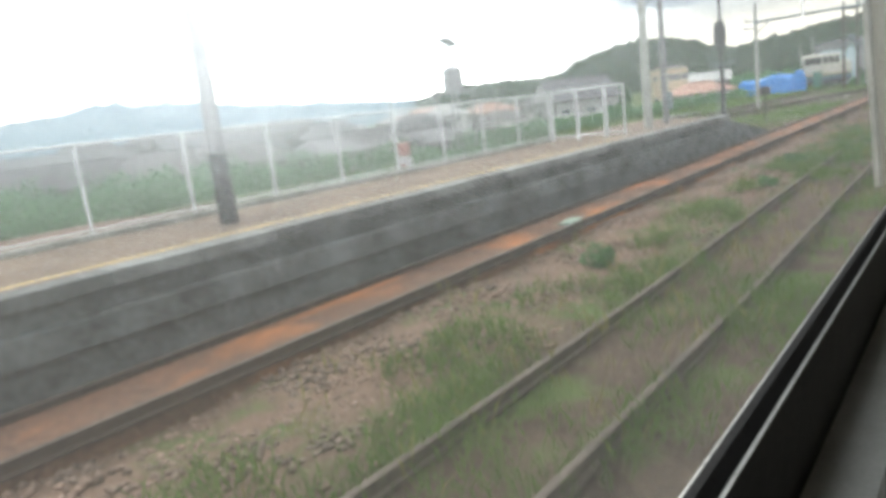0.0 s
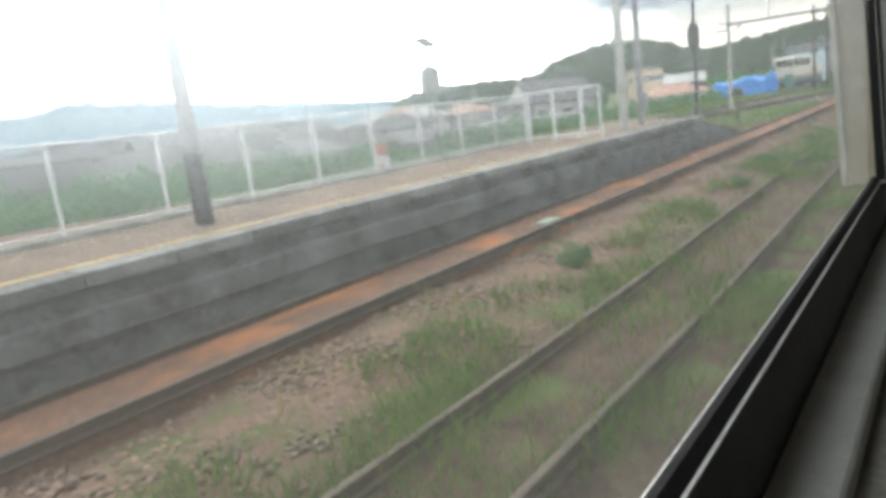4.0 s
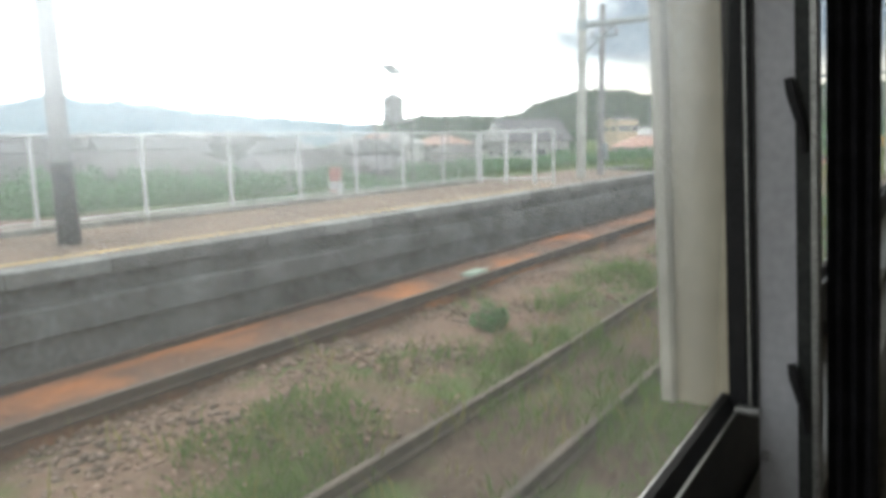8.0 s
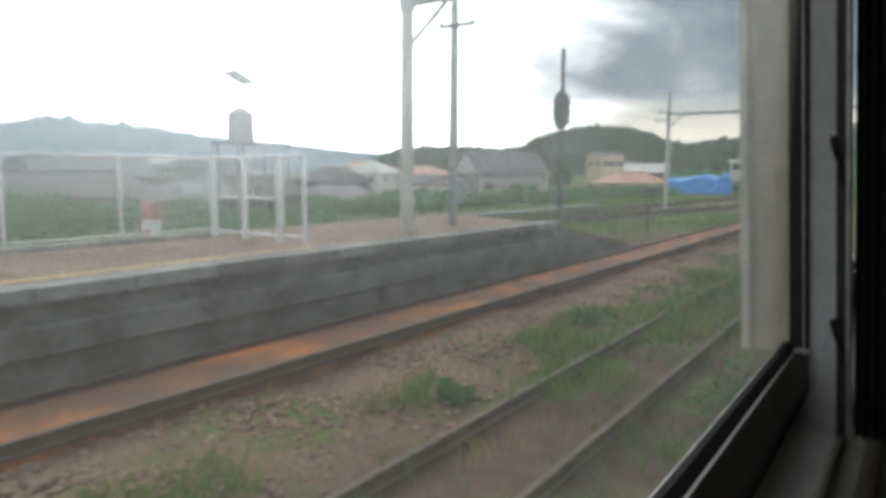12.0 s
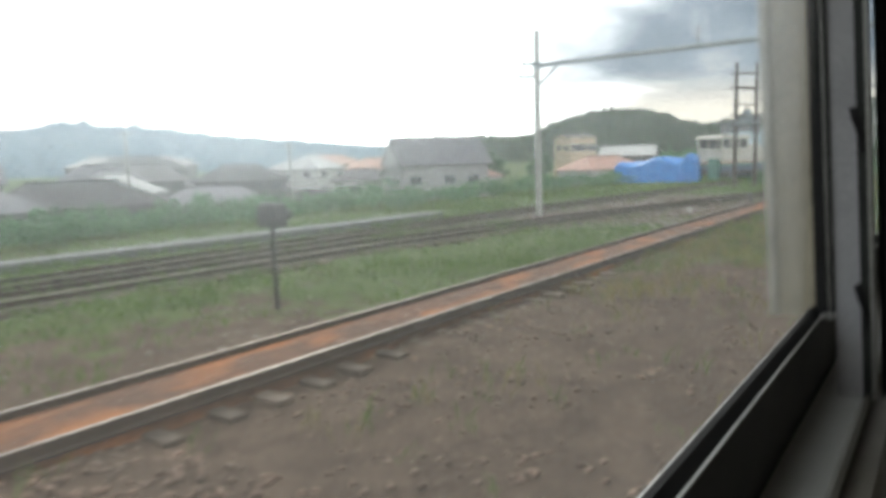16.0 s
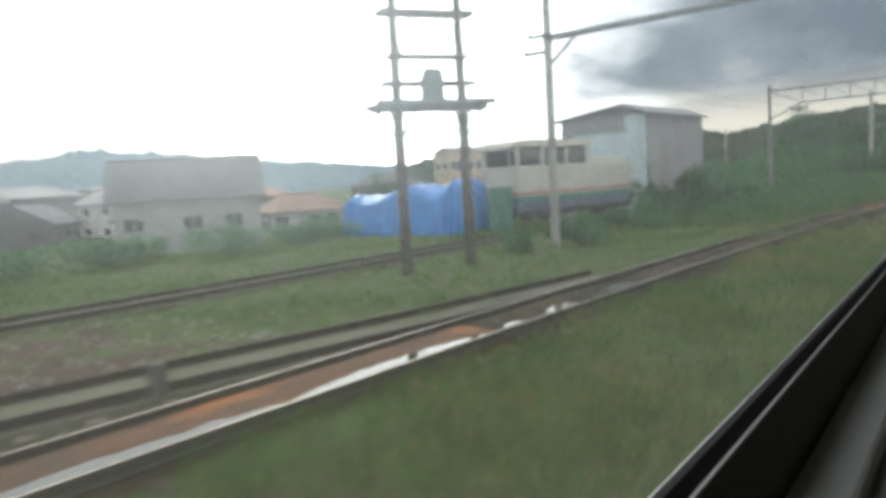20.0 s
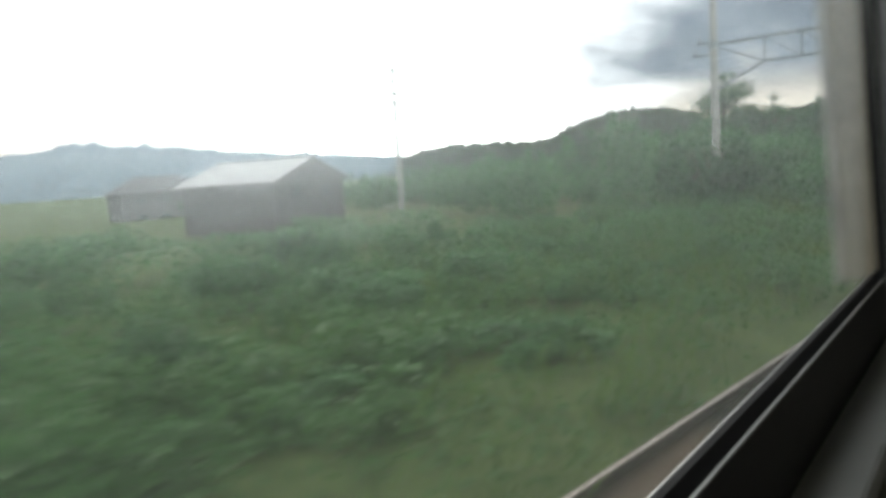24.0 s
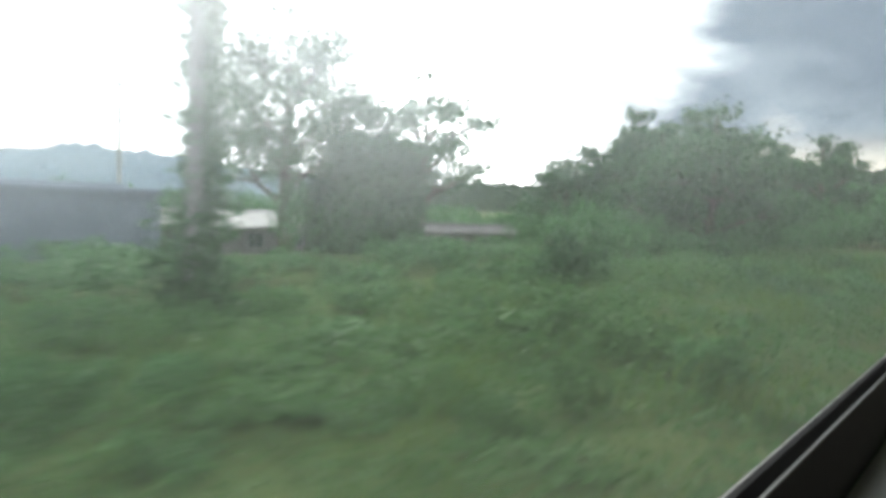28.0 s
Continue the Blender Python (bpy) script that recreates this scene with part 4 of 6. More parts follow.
# ---- transformer on twin poles ----
tw = thing("pole_transformer", "transformer platform between two tall weathered wooden poles", "transformer", at=(86.75, 12.4, 0), turn=-32)
for px in (-0.98, 0.98):
    p = part("pole", Solid().tube((px, 0, -0.4), (px * 0.97, 0, 8.7), 0.16, 0.11, 12), WOOD_D, tw)
    for k in range(6):
        part("step_pin", Solid().tube((px, -0.25 if k % 2 else 0.0, 2.1 + k * 0.33), (px, 0.0 if k % 2 else 0.25, 2.1 + k * 0.33), 0.014, n=6), STEEL, p)
    for s in (-1, 1):
        part("brace", Solid().tube((px, s * 0.12, 3.3), (px + s * 0.66, s * 0.12, 4.3), 0.035, n=8), STEEL, tw)
        part("brace", Solid().tube((px, 0, 3.3), (px, s * 0.62, 4.3), 0.035, n=8), STEEL, tw)
    for d in (-0.22, 0.22):
        part("clamp_bolt", Solid().tube((px - 0.12, d * 0.7, 4.26), (px + 0.12, d * 0.7, 4.26), 0.02, n=6), STEEL, tw)
for d in (-0.24, 0.16):
    part("deck_beam", Solid().box(-1.66, d, 4.22, 1.66, d + 0.08, 4.36, 0.008), STEEL, tw)
for k in range(11):
    part("deck_plank", Solid().box(-1.66 + k * 0.304, -0.66, 4.36, -1.66 + k * 0.304 + 0.28, 0.66, 4.42, 0.008), GREYWALL, tw)
part("deck_edge", Solid().box(-1.7, -0.72, 4.33, 1.7, -0.66, 4.47, 0.006), STEEL, tw)
part("deck_edge", Solid().box(-1.7, 0.66, 4.33, 1.7, 0.72, 4.47, 0.006), STEEL, tw)
for z, w, q in ((4.98, 1.35, 0.05), (5.72, 1.2, 0.045), (6.9, 1.38, 0.075), (7.95, 1.2, 0.05)):
    for d in (-0.17, 0.17):
        part("crossbar", Solid().box(-w, d - 0.035, z - q, w, d + 0.035, z + q, 0.006), WOOD_D, tw)
part("tank", Solid().tube((0.1, 0, 4.42), (0.1, 0, 5.28), 0.29, 0.28, 18), STEEL, tw, "grey transformer tank")
part("tank_lid", Solid().tube((0.1, 0, 5.28), (0.1, 0, 5.36), 0.31, 0.22, 18), STEEL, tw)
for k in range(8):
    a = k * 0.785
    part("cooling_fin", Solid().tube((0.1 + 0.31 * math.cos(a), 0.31 * math.sin(a), 4.52), (0.1 + 0.31 * math.cos(a), 0.31 * math.sin(a), 5.18), 0.03, n=6), STEEL, tw)
for k in (-0.06, 0.1, 0.26):
    part("bushing", insulator((k, 0, 5.36), (k, 0, 5.58), 3), CERAMIC, tw)
for k in (-0.55, -0.3, 0.3, 0.55):
    part("insulator", insulator((k, -0.17, 6.82), (k, -0.17, 6.55), 3), CERAMIC, tw)
for k in (-0.85, 0.85):
    part("fuse_cutout", insulator((k, -0.2, 5.72), (k, -0.32, 6.1), 4), CERAMIC, tw)
for k in (-1.62, -1.2, 1.2, 1.62):
    for d in (-0.66, 0.66):
        part("guard_post", Solid().tube((k, d, 4.42), (k, d, 5.05), 0.017, n=6), STEEL, tw)
for k in (-0.3, 0.3):
    part("drop_lead", Solid().path([(k, -0.17, 6.55), (k * 0.7, -0.2, 6.0), (0.1 + k * 0.5, 0, 5.58)], 0.012), BLACK, tw)

# ---- tarpaulin, railcar and engine shed ----
def tarp(name, x, y, lx, ly, h, bumps, seed, turn=0.0):
    rng = np.random.default_rng(seed)
    nx, ny = 14, 22
    ph = rng.random(8) * 6
    v, f = [], []
    for i in range(nx + 1):
        for j in range(ny + 1):
            u, w = i / nx, j / ny
            edge = min(u, 1 - u, w, 1 - w)
            z = h * (0.84 + bumps * math.sin(w * 7 + ph[0]) + bumps * 0.7 * math.sin(u * 5 + w * 11 + ph[1])) * min(1, edge * 10) ** 0.35
            px = (u - 0.5) * lx * (1 + 0.06 * (1 - min(1, edge * 8)))
            py = (w - 0.5) * ly * (1 + 0.03 * (1 - min(1, edge * 8)))
            k = 0.07 * math.sin(w * 31 + ph[2] + u * 9) * (1 - min(1, edge * 5))
            v.append((px + k, py + k, z + 0.04 * math.sin(u * 23 + w * 17 + ph[3])))
    for i in range(nx):
        for j in range(ny):
            f.append((i * (ny + 1) + j, (i + 1) * (ny + 1) + j, (i + 1) * (ny + 1) + j + 1, i * (ny + 1) + j + 1))
    s = Solid().add(v, f)
    me = s.mesh(name, TARP)
    return single(name, me, TARP, "crumpled bright blue tarpaulin thrown over a heap", "tarpaulin", "tarpaulins", at=(x, y, -0.35), turn=turn)


tarp("tarpaulin", 98.2, 23.4, 3.6, 6.8, 2.5, 0.09, 4)
tarp("tarpaulin", 98.0, 19.9, 2.4, 2.0, 2.75, 0.08, 9, 8)

rc = thing("railcar", "old cream and green railcar standing at the shed", "railcar", at=(103.2, 17.35, 0), turn=-12)
part("underframe", Solid().box(-4.4, -1.05, 0.3, 4.6, 1.05, 0.75), BOGIE, rc)
part("lower_body", Solid().box(-4.4, -1.2, 0.6, 4.6, 1.2, 1.06, 0.02), BLUEWALL, rc, "dark slate lower panels")
part("green_stripe", Solid().box(-4.4, -1.205, 1.06, 4.6, 1.205, 1.28), GREEN_P, rc)
part("red_stripe", Solid().box(-4.41, -1.215, 1.36, 4.6, 1.215, 1.48), RED, rc)
part("cream_stripe", Solid().box(-4.41, -1.21, 1.28, 4.6, 1.21, 1.36), CREAM, rc)
part("upper_body", Solid().box(-4.4, -1.2, 1.48, 4.6, 1.2, 2.72, 0.06), CREAM, rc)
for px in (-4.3, -2.6, -0.9, 0.75):
    for py in (-1.12, 1.12):
        part("window_post", Solid().box(px - 0.09, py - 0.06, 2.7, px + 0.09, py + 0.06, 3.62), CREAM, rc)
part("cab_roof", Solid().prism([(-4.75, 3.6), (-4.6, 3.82), (-4.0, 3.93), (0.6, 3.93), (1.05, 3.82), (1.15, 3.6)], -1.3, 1.3), CREAM, rc)
part("bonnet", Solid().box(1.2, -0.9, 2.7, 4.5, 0.9, 3.05, 0.08), CREAM, rc)
for px in (-3.45, -1.75, -0.07):
    for py in (-1.08, 1.08):
        part("window_pane", Solid().box(px - 0.75, py - 0.008, 2.74, px + 0.75, py + 0.008, 3.58), PANE, rc)
for px in (-3.2, -2.0, 2.2, 3.4):
    for py in (-0.56, 0.56):
        part("wheel", Solid().tube((px, py - 0.06, 0.42), (px, py + 0.06, 0.42), 0.42, 0.42, 20), BOGIE, rc)
for px in (-2.6, 2.8):
    part("axle_frame", Solid().box(px - 1.2, -1.0, 0.28, px + 1.2, -0.85, 0.62, 0.04), BOGIE, rc)
    part("axle_frame", Solid().box(px - 1.2, 0.85, 0.28, px + 1.2, 1.0, 0.62, 0.04), BOGIE, rc)
gb = thing("equipment_box", "dark green steel box beside the tarpaulin", "box", at=(97.9, 17.6, -0.3))
part("case", Solid().box(-0.4, -0.4, 0, 0.4, 0.4, 2.05, 0.03), GREEN_P, gb)
part("lid", Solid().box(-0.44, -0.44, 2.05, 0.44, 0.44, 2.1, 0.01), GREEN_P, gb)

shed = thing("engine_shed", "grey corrugated engine shed with a pale blue sliding door", "shed", at=(107.35, 14.55, -0.4), turn=-3)
SL, SWD, SH = 8.35, 5.0, 5.62


def corrugated(p0, p1, z0, z1a, z1b, out, step=0.16, depth=0.022):
    """A ribbed sheet wall between two plan points; its top may slope."""
    p0, p1 = Vector(p0), Vector(p1)
    n = max(2, int((p1 - p0).length / step))
    w = (p1 - p0).normalized()
    nor = Vector((w.y, -w.x)) * out
    s = Solid()
    v = []
    for i in range(n * 2 + 1):
        q = i / (2 * n)
        p = p0 + (p1 - p0) * q + nor * (depth if i % 2 else 0)
        v += [(p.x, p.y, z0), (p.x, p.y, z1a + (z1b - z1a) * q)]
    k = len(v)
    v += [(p0.x - nor.x * 0.08, p0.y - nor.y * 0.08, z0), (p0.x - nor.x * 0.08, p0.y - nor.y * 0.08, z1a), (p1.x - nor.x * 0.08, p1.y - nor.y * 0.08, z0), (p1.x - nor.x * 0.08, p1.y - nor.y * 0.08, z1b)]
    f = [(2 * i, 2 * i + 2, 2 * i + 3, 2 * i + 1) for i in range(2 * n)] + [(k, k + 1, k + 3, k + 2), (0, 1, k + 1, k), (4 * n, k + 2, k + 3, 4 * n + 1)]
    return s.add(v, f)


part("side_wall", corrugated((0, 0), (SL, 0), 0, SH, SH, 1), SHEDW, shed)
part("back_wall", corrugated((SL, 0.02), (SL, SWD), 0, SH, SH, 1), SHEDW, shed)
part("far_wall", corrugated((SL, SWD), (0, SWD), 0, SH, SH, 1), SHEDW, shed)
part("front_panel", corrugated((0, 1.05), (0, 0), 0, SH, SH, 1), SHEDD, shed, "pale blue cladding beside the door")
part("front_panel", corrugated((0, SWD), (0, 4.2), 0, SH, SH, 1), SHEDW, shed)
part("door_header", Solid().box(-0.05, 1.05, 4.75, 0.08, 4.2, SH), SHEDW, shed)
part("sliding_door", corrugated((-0.09, 4.3), (-0.09, 1.0), 0.05, 4.72, 4.72, 1, 0.3), SHEDD, shed, "pale blue sliding door")
part("door_rail", Solid().box(-0.16, 0.9, 4.72, -0.05, 4.6, 4.84), STEEL, shed)
part("corner_post", Solid().box(-0.06, -0.07, 0, 0.09, 0.09, SH), SHEDD, shed)
part("drainpipe", Solid().tube((0.28, -0.09, 0.1), (0.28, -0.09, 3.0), 0.05, n=10), WOOD_D, shed)
gab = Solid().add([(0, 0, SH), (0, SWD, SH), (0, 1.0, SH + 0.42), (0.08, 0, SH), (0.08, SWD, SH), (0.08, 1.0, SH + 0.42)], [(0, 1, 2), (3, 5, 4), (0, 2, 5, 3), (1, 4, 5, 2)])
part("gable", gab, SHEDW, shed)
part("gable", Solid().add([(SL - 0.08, 0, SH), (SL - 0.08, SWD, SH), (SL - 0.08, 1.0, SH + 0.42), (SL, 0, SH), (SL, SWD, SH), (SL, 1.0, SH + 0.42)], [(0, 1, 2), (3, 5, 4), (0, 2, 5, 3), (1, 4, 5, 2), (0, 3, 4, 1)]), SHEDW, shed)
rf = Solid()
for ya, za, yb, zb in ((-0.3, SH - 0.03, 1.0, SH + 0.5), (SWD + 0.35, SH - 0.06, 1.0, SH + 0.5)):
    rf.add([(-0.45, ya, za), (SL + 0.3, ya, za), (SL + 0.3, yb, zb), (-0.45, yb, zb), (-0.45, ya, za + 0.09), (SL + 0.3, ya, za + 0.09), (SL + 0.3, yb, zb + 0.09), (-0.45, yb, zb + 0.09)],
           [(0, 1, 2, 3), (4, 5, 6, 7), (0, 1, 5, 4), (1, 2, 6, 5), (2, 3, 7, 6), (3, 0, 4, 7)])
part("roof", rf, SHEDR, shed, "dark sheet roof with thin eaves")


# ---- houses ----
def house(name, x, y, w, d, wall_h, roof_h, turn, label, base=-2.9, wall_mat=PLASTER, roof_mat=ROOF_T, hip=True, wins=3, storeys=1, group="town houses", over=0.55):
    t = thing(name, label, "house", group, at=(x, y, base), turn=turn)
    part("wall", Solid().box(-w / 2, -d / 2, 0, w / 2, d / 2, wall_h), wall_mat, t)
    frame_mat = GREYWALL if wall_mat is DARKWALL else WHITE
    k = d * 0.42 if hip else -0.0
    a, b = w / 2 + over, d / 2 + over
    z0, z1 = wall_h - 0.12, wall_h + roof_h
    s = Solid()
    v = [(-a, -b, z0), (a, -b, z0), (a, b, z0), (-a, b, z0), (-a + k, 0, z1), (a - k, 0, z1), (-a, -b, z0 - 0.12), (a, -b, z0 - 0.12), (a, b, z0 - 0.12), (-a, b, z0 - 0.12)]
    s.add(v, [(0, 1, 5, 4), (1, 2, 5), (2, 3, 4, 5), (3, 0, 4), (6, 9, 8, 7), (6, 7, 1, 0), (7, 8, 2, 1), (8, 9, 3, 2), (9, 6, 0, 3)])
    part("roof", s, roof_mat, t)
    if not hip:
        for q in (-1, 1):
            e = q * (a + 0.01)
            part("gable", Solid().add([(e, -b + 0.12, z0), (e, b - 0.12, z0), (e, 0, z1 - 0.14), (e - q * 0.03, -b + 0.12, z0), (e - q * 0.03, b - 0.12, z0), (e - q * 0.03, 0, z1 - 0.14)], [(0, 1, 2), (3, 5, 4), (0, 3, 4, 1), (1, 4, 5, 2), (2, 5, 3, 0)]), wall_mat, t)
    part("ridge_tiles", Solid().tube((-a + k, 0, z1 + 0.03), (a - k, 0, z1 + 0.03), 0.11, n=8), roof_mat, t)
    for st in range(storeys):
        zc = wall_h * (st + 0.55) / storeys
        for i in range(wins):
            px = -w / 2 + w * (i + 0.5 + 0.12 * math.sin(i * 3 + x)) / wins
            win = part("window", Solid().box(px - 0.85, -d / 2 - 0.05, zc - 0.6, px + 0.85, -d / 2 + 0.02, zc + 0.6), frame_mat, t, "" if wall_mat is DARKWALL else "pale window frame")
            for s2 in (-0.4, 0.4):
                part("pane", Solid().box(px + s2 - 0.36, -d / 2 - 0.065, zc - 0.52, px + s2 + 0.36, -d / 2 - 0.045, zc + 0.52), PANE, win)
        for j in (-0.22, 0.22):
            win = part("window", Solid().box(-w / 2 - 0.05, d * j - 0.6, zc - 0.5, -w / 2 + 0.02, d * j + 0.6, zc + 0.5), frame_mat, t, "" if wall_mat is DARKWALL else "pale window frame")
            part("pane", Solid().box(-w / 2 - 0.065, d * j - 0.52, zc - 0.42, -w / 2 - 0.045, d * j + 0.52, zc + 0.42), PANE, win)
    return t


house("house", 104.6, 54.3, 11.3, 8.0, 4.4, 3.3, -32.7, "wide pale grey house with gabled tile roof behind the hedge", base=-2.3, roof_mat=ROOF_T, hip=False)
lean = thing("lean_to", "low white lean-to with a sheet roof against the grey house", "outbuilding", at=(104.6, 54.3, -2.3), turn=-32.7)
part("wall", Solid().box(-5.4, 4.0, 0, 2.0, 6.6, 3.0), PLAST_W, lean)
part("roof", Solid().add([(-5.9, 4.02, 3.9), (2.4, 4.02, 3.9), (2.4, 7.0, 2.9), (-5.9, 7.0, 2.9), (-5.9, 4.02, 4.02), (2.4, 4.02, 4.02), (2.4, 7.0, 3.02), (-5.9, 7.0, 3.02)], [(0, 3, 2, 1), (4, 5, 6, 7), (0, 1, 5, 4), (1, 2, 6, 5), (2, 3, 7, 6), (3, 0, 4, 7)]), ROOF_W, lean)
house("house", 106, 91.5, 9.5, 8, 3.2, 2.3, 50, "dark low house with grey gable roof among the town houses", base=-3.2, wall_mat=DARKWALL, hip=False)
house("apartment_block", 141, 52, 5.0, 5, 8.2, 0.4, -30, "beige two-storey block with flat dark roof", base=-2.4, wall_mat=BEIGE, hip=False, storeys=2, over=0.12)
house("house", 124, 63, 9, 7, 2.6, 1.7, -20, "low house with faded red sheet roof", base=-2.6, roof_mat=ROOF_R)
house("house", 134, 44, 12, 7, 3.0, 1.8, -20, "low house with red-brown roof beyond the tarpaulins", base=-2.4, roof_mat=ROOF_R)
WALLS = {"white": PLAST_W, "grey": GREYWALL, "dark": DARKWALL}
ROOFS = {"dark slate": ROOF_D, "grey tiled": ROOF_T, "pale sheet": ROOF_W, "faded red": ROOF_R}
TOWN = [(62, 62, 13, 8, 2.8, 2.0, -10, "dark", "dark slate"), (44, 70, 21, 9, 3.0, 2.2, 4, "grey", "dark slate"), (74, 80, 9, 7, 4.4, 2.0, -35, "grey", "grey tiled"), (84, 92, 12, 8, 4.2, 2.2, 12, "grey", "dark slate"), (60, 92, 14, 9, 4.6, 2.4, -15, "dark", "grey tiled"),
        (30, 82, 15, 9, 3.8, 2.4, 8, "grey", "grey tiled"), (97, 108, 13, 8, 3.0, 2.0, -40, "grey", "dark slate"), (118, 92, 9, 8, 5.2, 2.2, 15, "white", "pale sheet"), (140, 96, 12, 9, 4.8, 2.0, -20, "grey", "faded red"), (16, 66, 12, 9, 4.2, 2.4, 0, "dark", "dark slate"), (0, 58, 10, 8, 4.4, 2.3, 12, "white", "grey tiled"),
        (-16, 74, 12, 9, 4.6, 2.2, -8, "grey", "dark slate"), (77, 63, 10, 7, 2.0, 1.7, -25, "dark", "grey tiled"), (34, 120, 18, 10, 5.6, 2.4, 0, "grey", "dark slate"), (70, 125, 15, 10, 5.6, 2.6, 20, "white", "dark slate"), (110, 135, 17, 10, 6, 2.6, -15, "grey", "grey tiled"), (160, 130, 18, 10, 6, 2.2, 10, "white", "faded red"),
        (190, 110, 14, 9, 5.4, 2.4, -12, "grey", "grey tiled"), (89, 61, 6, 4, 1.9, 0.7, -42, "white", "dark slate"), (52, 58, 9, 6, 2.4, 1.6, 14, "grey", "grey tiled"), (70, 70, 8, 6, 3.4, 1.9, 30, "grey", "pale sheet"), (92, 78, 10, 7, 4.0, 2.0, -8, "dark", "grey tiled"), (112, 74, 8, 6, 3.2, 1.6, -30, "white", "dark slate"),
        (24, 58, 8, 6, 3.0, 1.7, -12, "grey", "dark slate"), (133, 177, 30, 12, 7.2, 2.4, -6, "grey", "pale sheet"), (155, 138, 12, 9, 5.2, 1.8, 5, "grey", "pale sheet"), (185, 240, 10, 10, 9.5, 0.8, 0, "white", "pale sheet"), (46, 100, 12, 8, 5.0, 2.2, -20, "dark", "dark slate"), (6, 92, 14, 9, 5.0, 2.4, 10, "grey", "dark slate")]
for x, y, w, d, wh, rh, tu, wm, rm in TOWN:
    house("house", x, y, w, d, wh, rh, tu, wm + " walled town house with a " + rm + " roof", base=-3.2 if y > 60 else -2.7, wall_mat=WALLS[wm], roof_mat=ROOFS[rm], hip=(int(x) % 3 > 0), wins=1 + int(w) // 5, storeys=1 if wh < 4 else 2)
house("barn", 170.3, 53.9, 10, 11, 8.1, 1.9, 106, "tall dark boarded barn with a pale tin gable roof", base=-5.6, wall_mat=DARKWALL, roof_mat=ROOF_W, hip=False, wins=2, storeys=3, group="")
house("warehouse", 216, 32.5, 17.5, 7, 4.25, 0.12, 2, "slate-blue long warehouse beyond the weeds", base=-1.6, wall_mat=BLUEWALL, roof_mat=BLUEWALL, hip=False, wins=0, group="", over=0.15)
house("long_shed", 238, 46, 17, 6, 2.6, 0.9, 12, "low shed with pale corrugated roof under trees", base=-2.0, wall_mat=DARKWALL, roof_mat=ROOF_W, hip=False, wins=3, group="")
house("low_building", 249.5, 34.5, 11, 5, 2.3, 0.35, -35, "low grey concrete outbuilding half hidden by weeds", base=-1.7, wall_mat=CONCRETE, roof_mat=ROOF_T, hip=False, wins=3, group="")

bx = thing("trackside_hut", "small grey concrete equipment hut in tall weeds", "hut", at=(180.4, 12.9, -0.4), turn=5)
part("body", Solid().box(-0.36, -0.36, 0, 0.36, 0.36, 1.48, 0.02), GREYWALL, bx)
part("roof", Solid().box(-0.42, -0.42, 1.48, 0.42, 0.42, 1.55, 0.03), CONCRETE, bx)
part("door", Solid().box(-0.385, -0.25, 0.08, -0.36, 0.25, 1.4), STEEL, bx)
for k in range(4):
    part("vent_slat", Solid().box(-0.28, -0.385, 1.1 + k * 0.08, 0.28, -0.36, 1.14 + k * 0.08), STEEL, bx)

mast = thing("line_mast", "thick dark grey mast with dark equipment boxes close to the line", "mast", at=(190.4, 1.75, -0.3))
part("column", Solid().tube((0, 0, 0), (0, 0, 6.2), 0.12, 0.105, 14), WOOD_D, mast)
part("bracket", Solid().box(0.0, -0.14, 3.24, 0.14, -0.05, 3.30, 0.008), STEEL, mast)
part("equipment_box", Solid().box(0.06, -0.36, 3.17, 0.30, -0.12, 3.62, 0.02), BLACK, mast)


def utility_pole(x, y, h, base, label, arms):
    t = thing("utility_pole", label, "utility pole", "utility poles", at=(x, y, base))
    part("shaft", Solid().tube((0, 0, 0), (0, 0, h), 0.16, 0.1, 12), POLE_C, t)
    for q, w in arms:
        part("crossarm", Solid().box(-w, -0.05, h - q - 0.05, w, 0.05, h - q + 0.05), STEEL, t)
        for s in (-1, -0.5, 0.5, 1):
            part("insulator", insulator((s * w * 0.92, 0, h - q + 0.05), (s * w * 0.92, 0, h - q + 0.25), 2), CERAMIC, t)
    return t


utility_pole(163, 30, 11.2, -2.2, "slim concrete utility pole with several crossarms behind bushes", [(0.3, 0.7), (1.0, 0.6), (1.7, 0.9), (2.3, 0.5)])
utility_pole(230.4, 45.7, 11.9, -2.0, "distant concrete utility pole with two crossarms", [(0.3, 0.9), (2.6, 0.9)])
utility_pole(66, 60, 9, -3, "thin utility pole among the town roofs", [(0.4, 0.8)])
utility_pole(78, 52, 7.5, -2.8, "thin utility pole among the town roofs", [(0.4, 0.8)])

low_wall = Solid().sweep([(12, 20.6, 0), (40, 20.3, 0), (58, 19.4, 0)], [(-0.55, -0.6), (0.55, -0.6), (0.55, -0.06), (0.5, -0.02), (-0.5, -0.02), (-0.55, -0.06)])
single("loading_bank", low_wall, COPING, "low grey concrete loading bank along the yard's far edge", "loading bank", kind="structure")
for k, (x, y) in enumerate(((69.5, 8.15), (75.6, 7.9))):
    single("marker_post", Solid().box(-0.08, -0.08, -0.3, 0.08, 0.08, 0.36, 0.03), DARKWALL, "short square dark marker post beside the rails", "marker post", "marker posts", at=(x, y, -0.1), turn=8 + k * 9)

# ---- small things on and beside the rails ----
WATER = mat("rain_water", (0.05, 0.045, 0.035), (0.035, 0.03, 0.025), 3, 0.06, 0.05, spec=0.6, bump_dist=0.002)


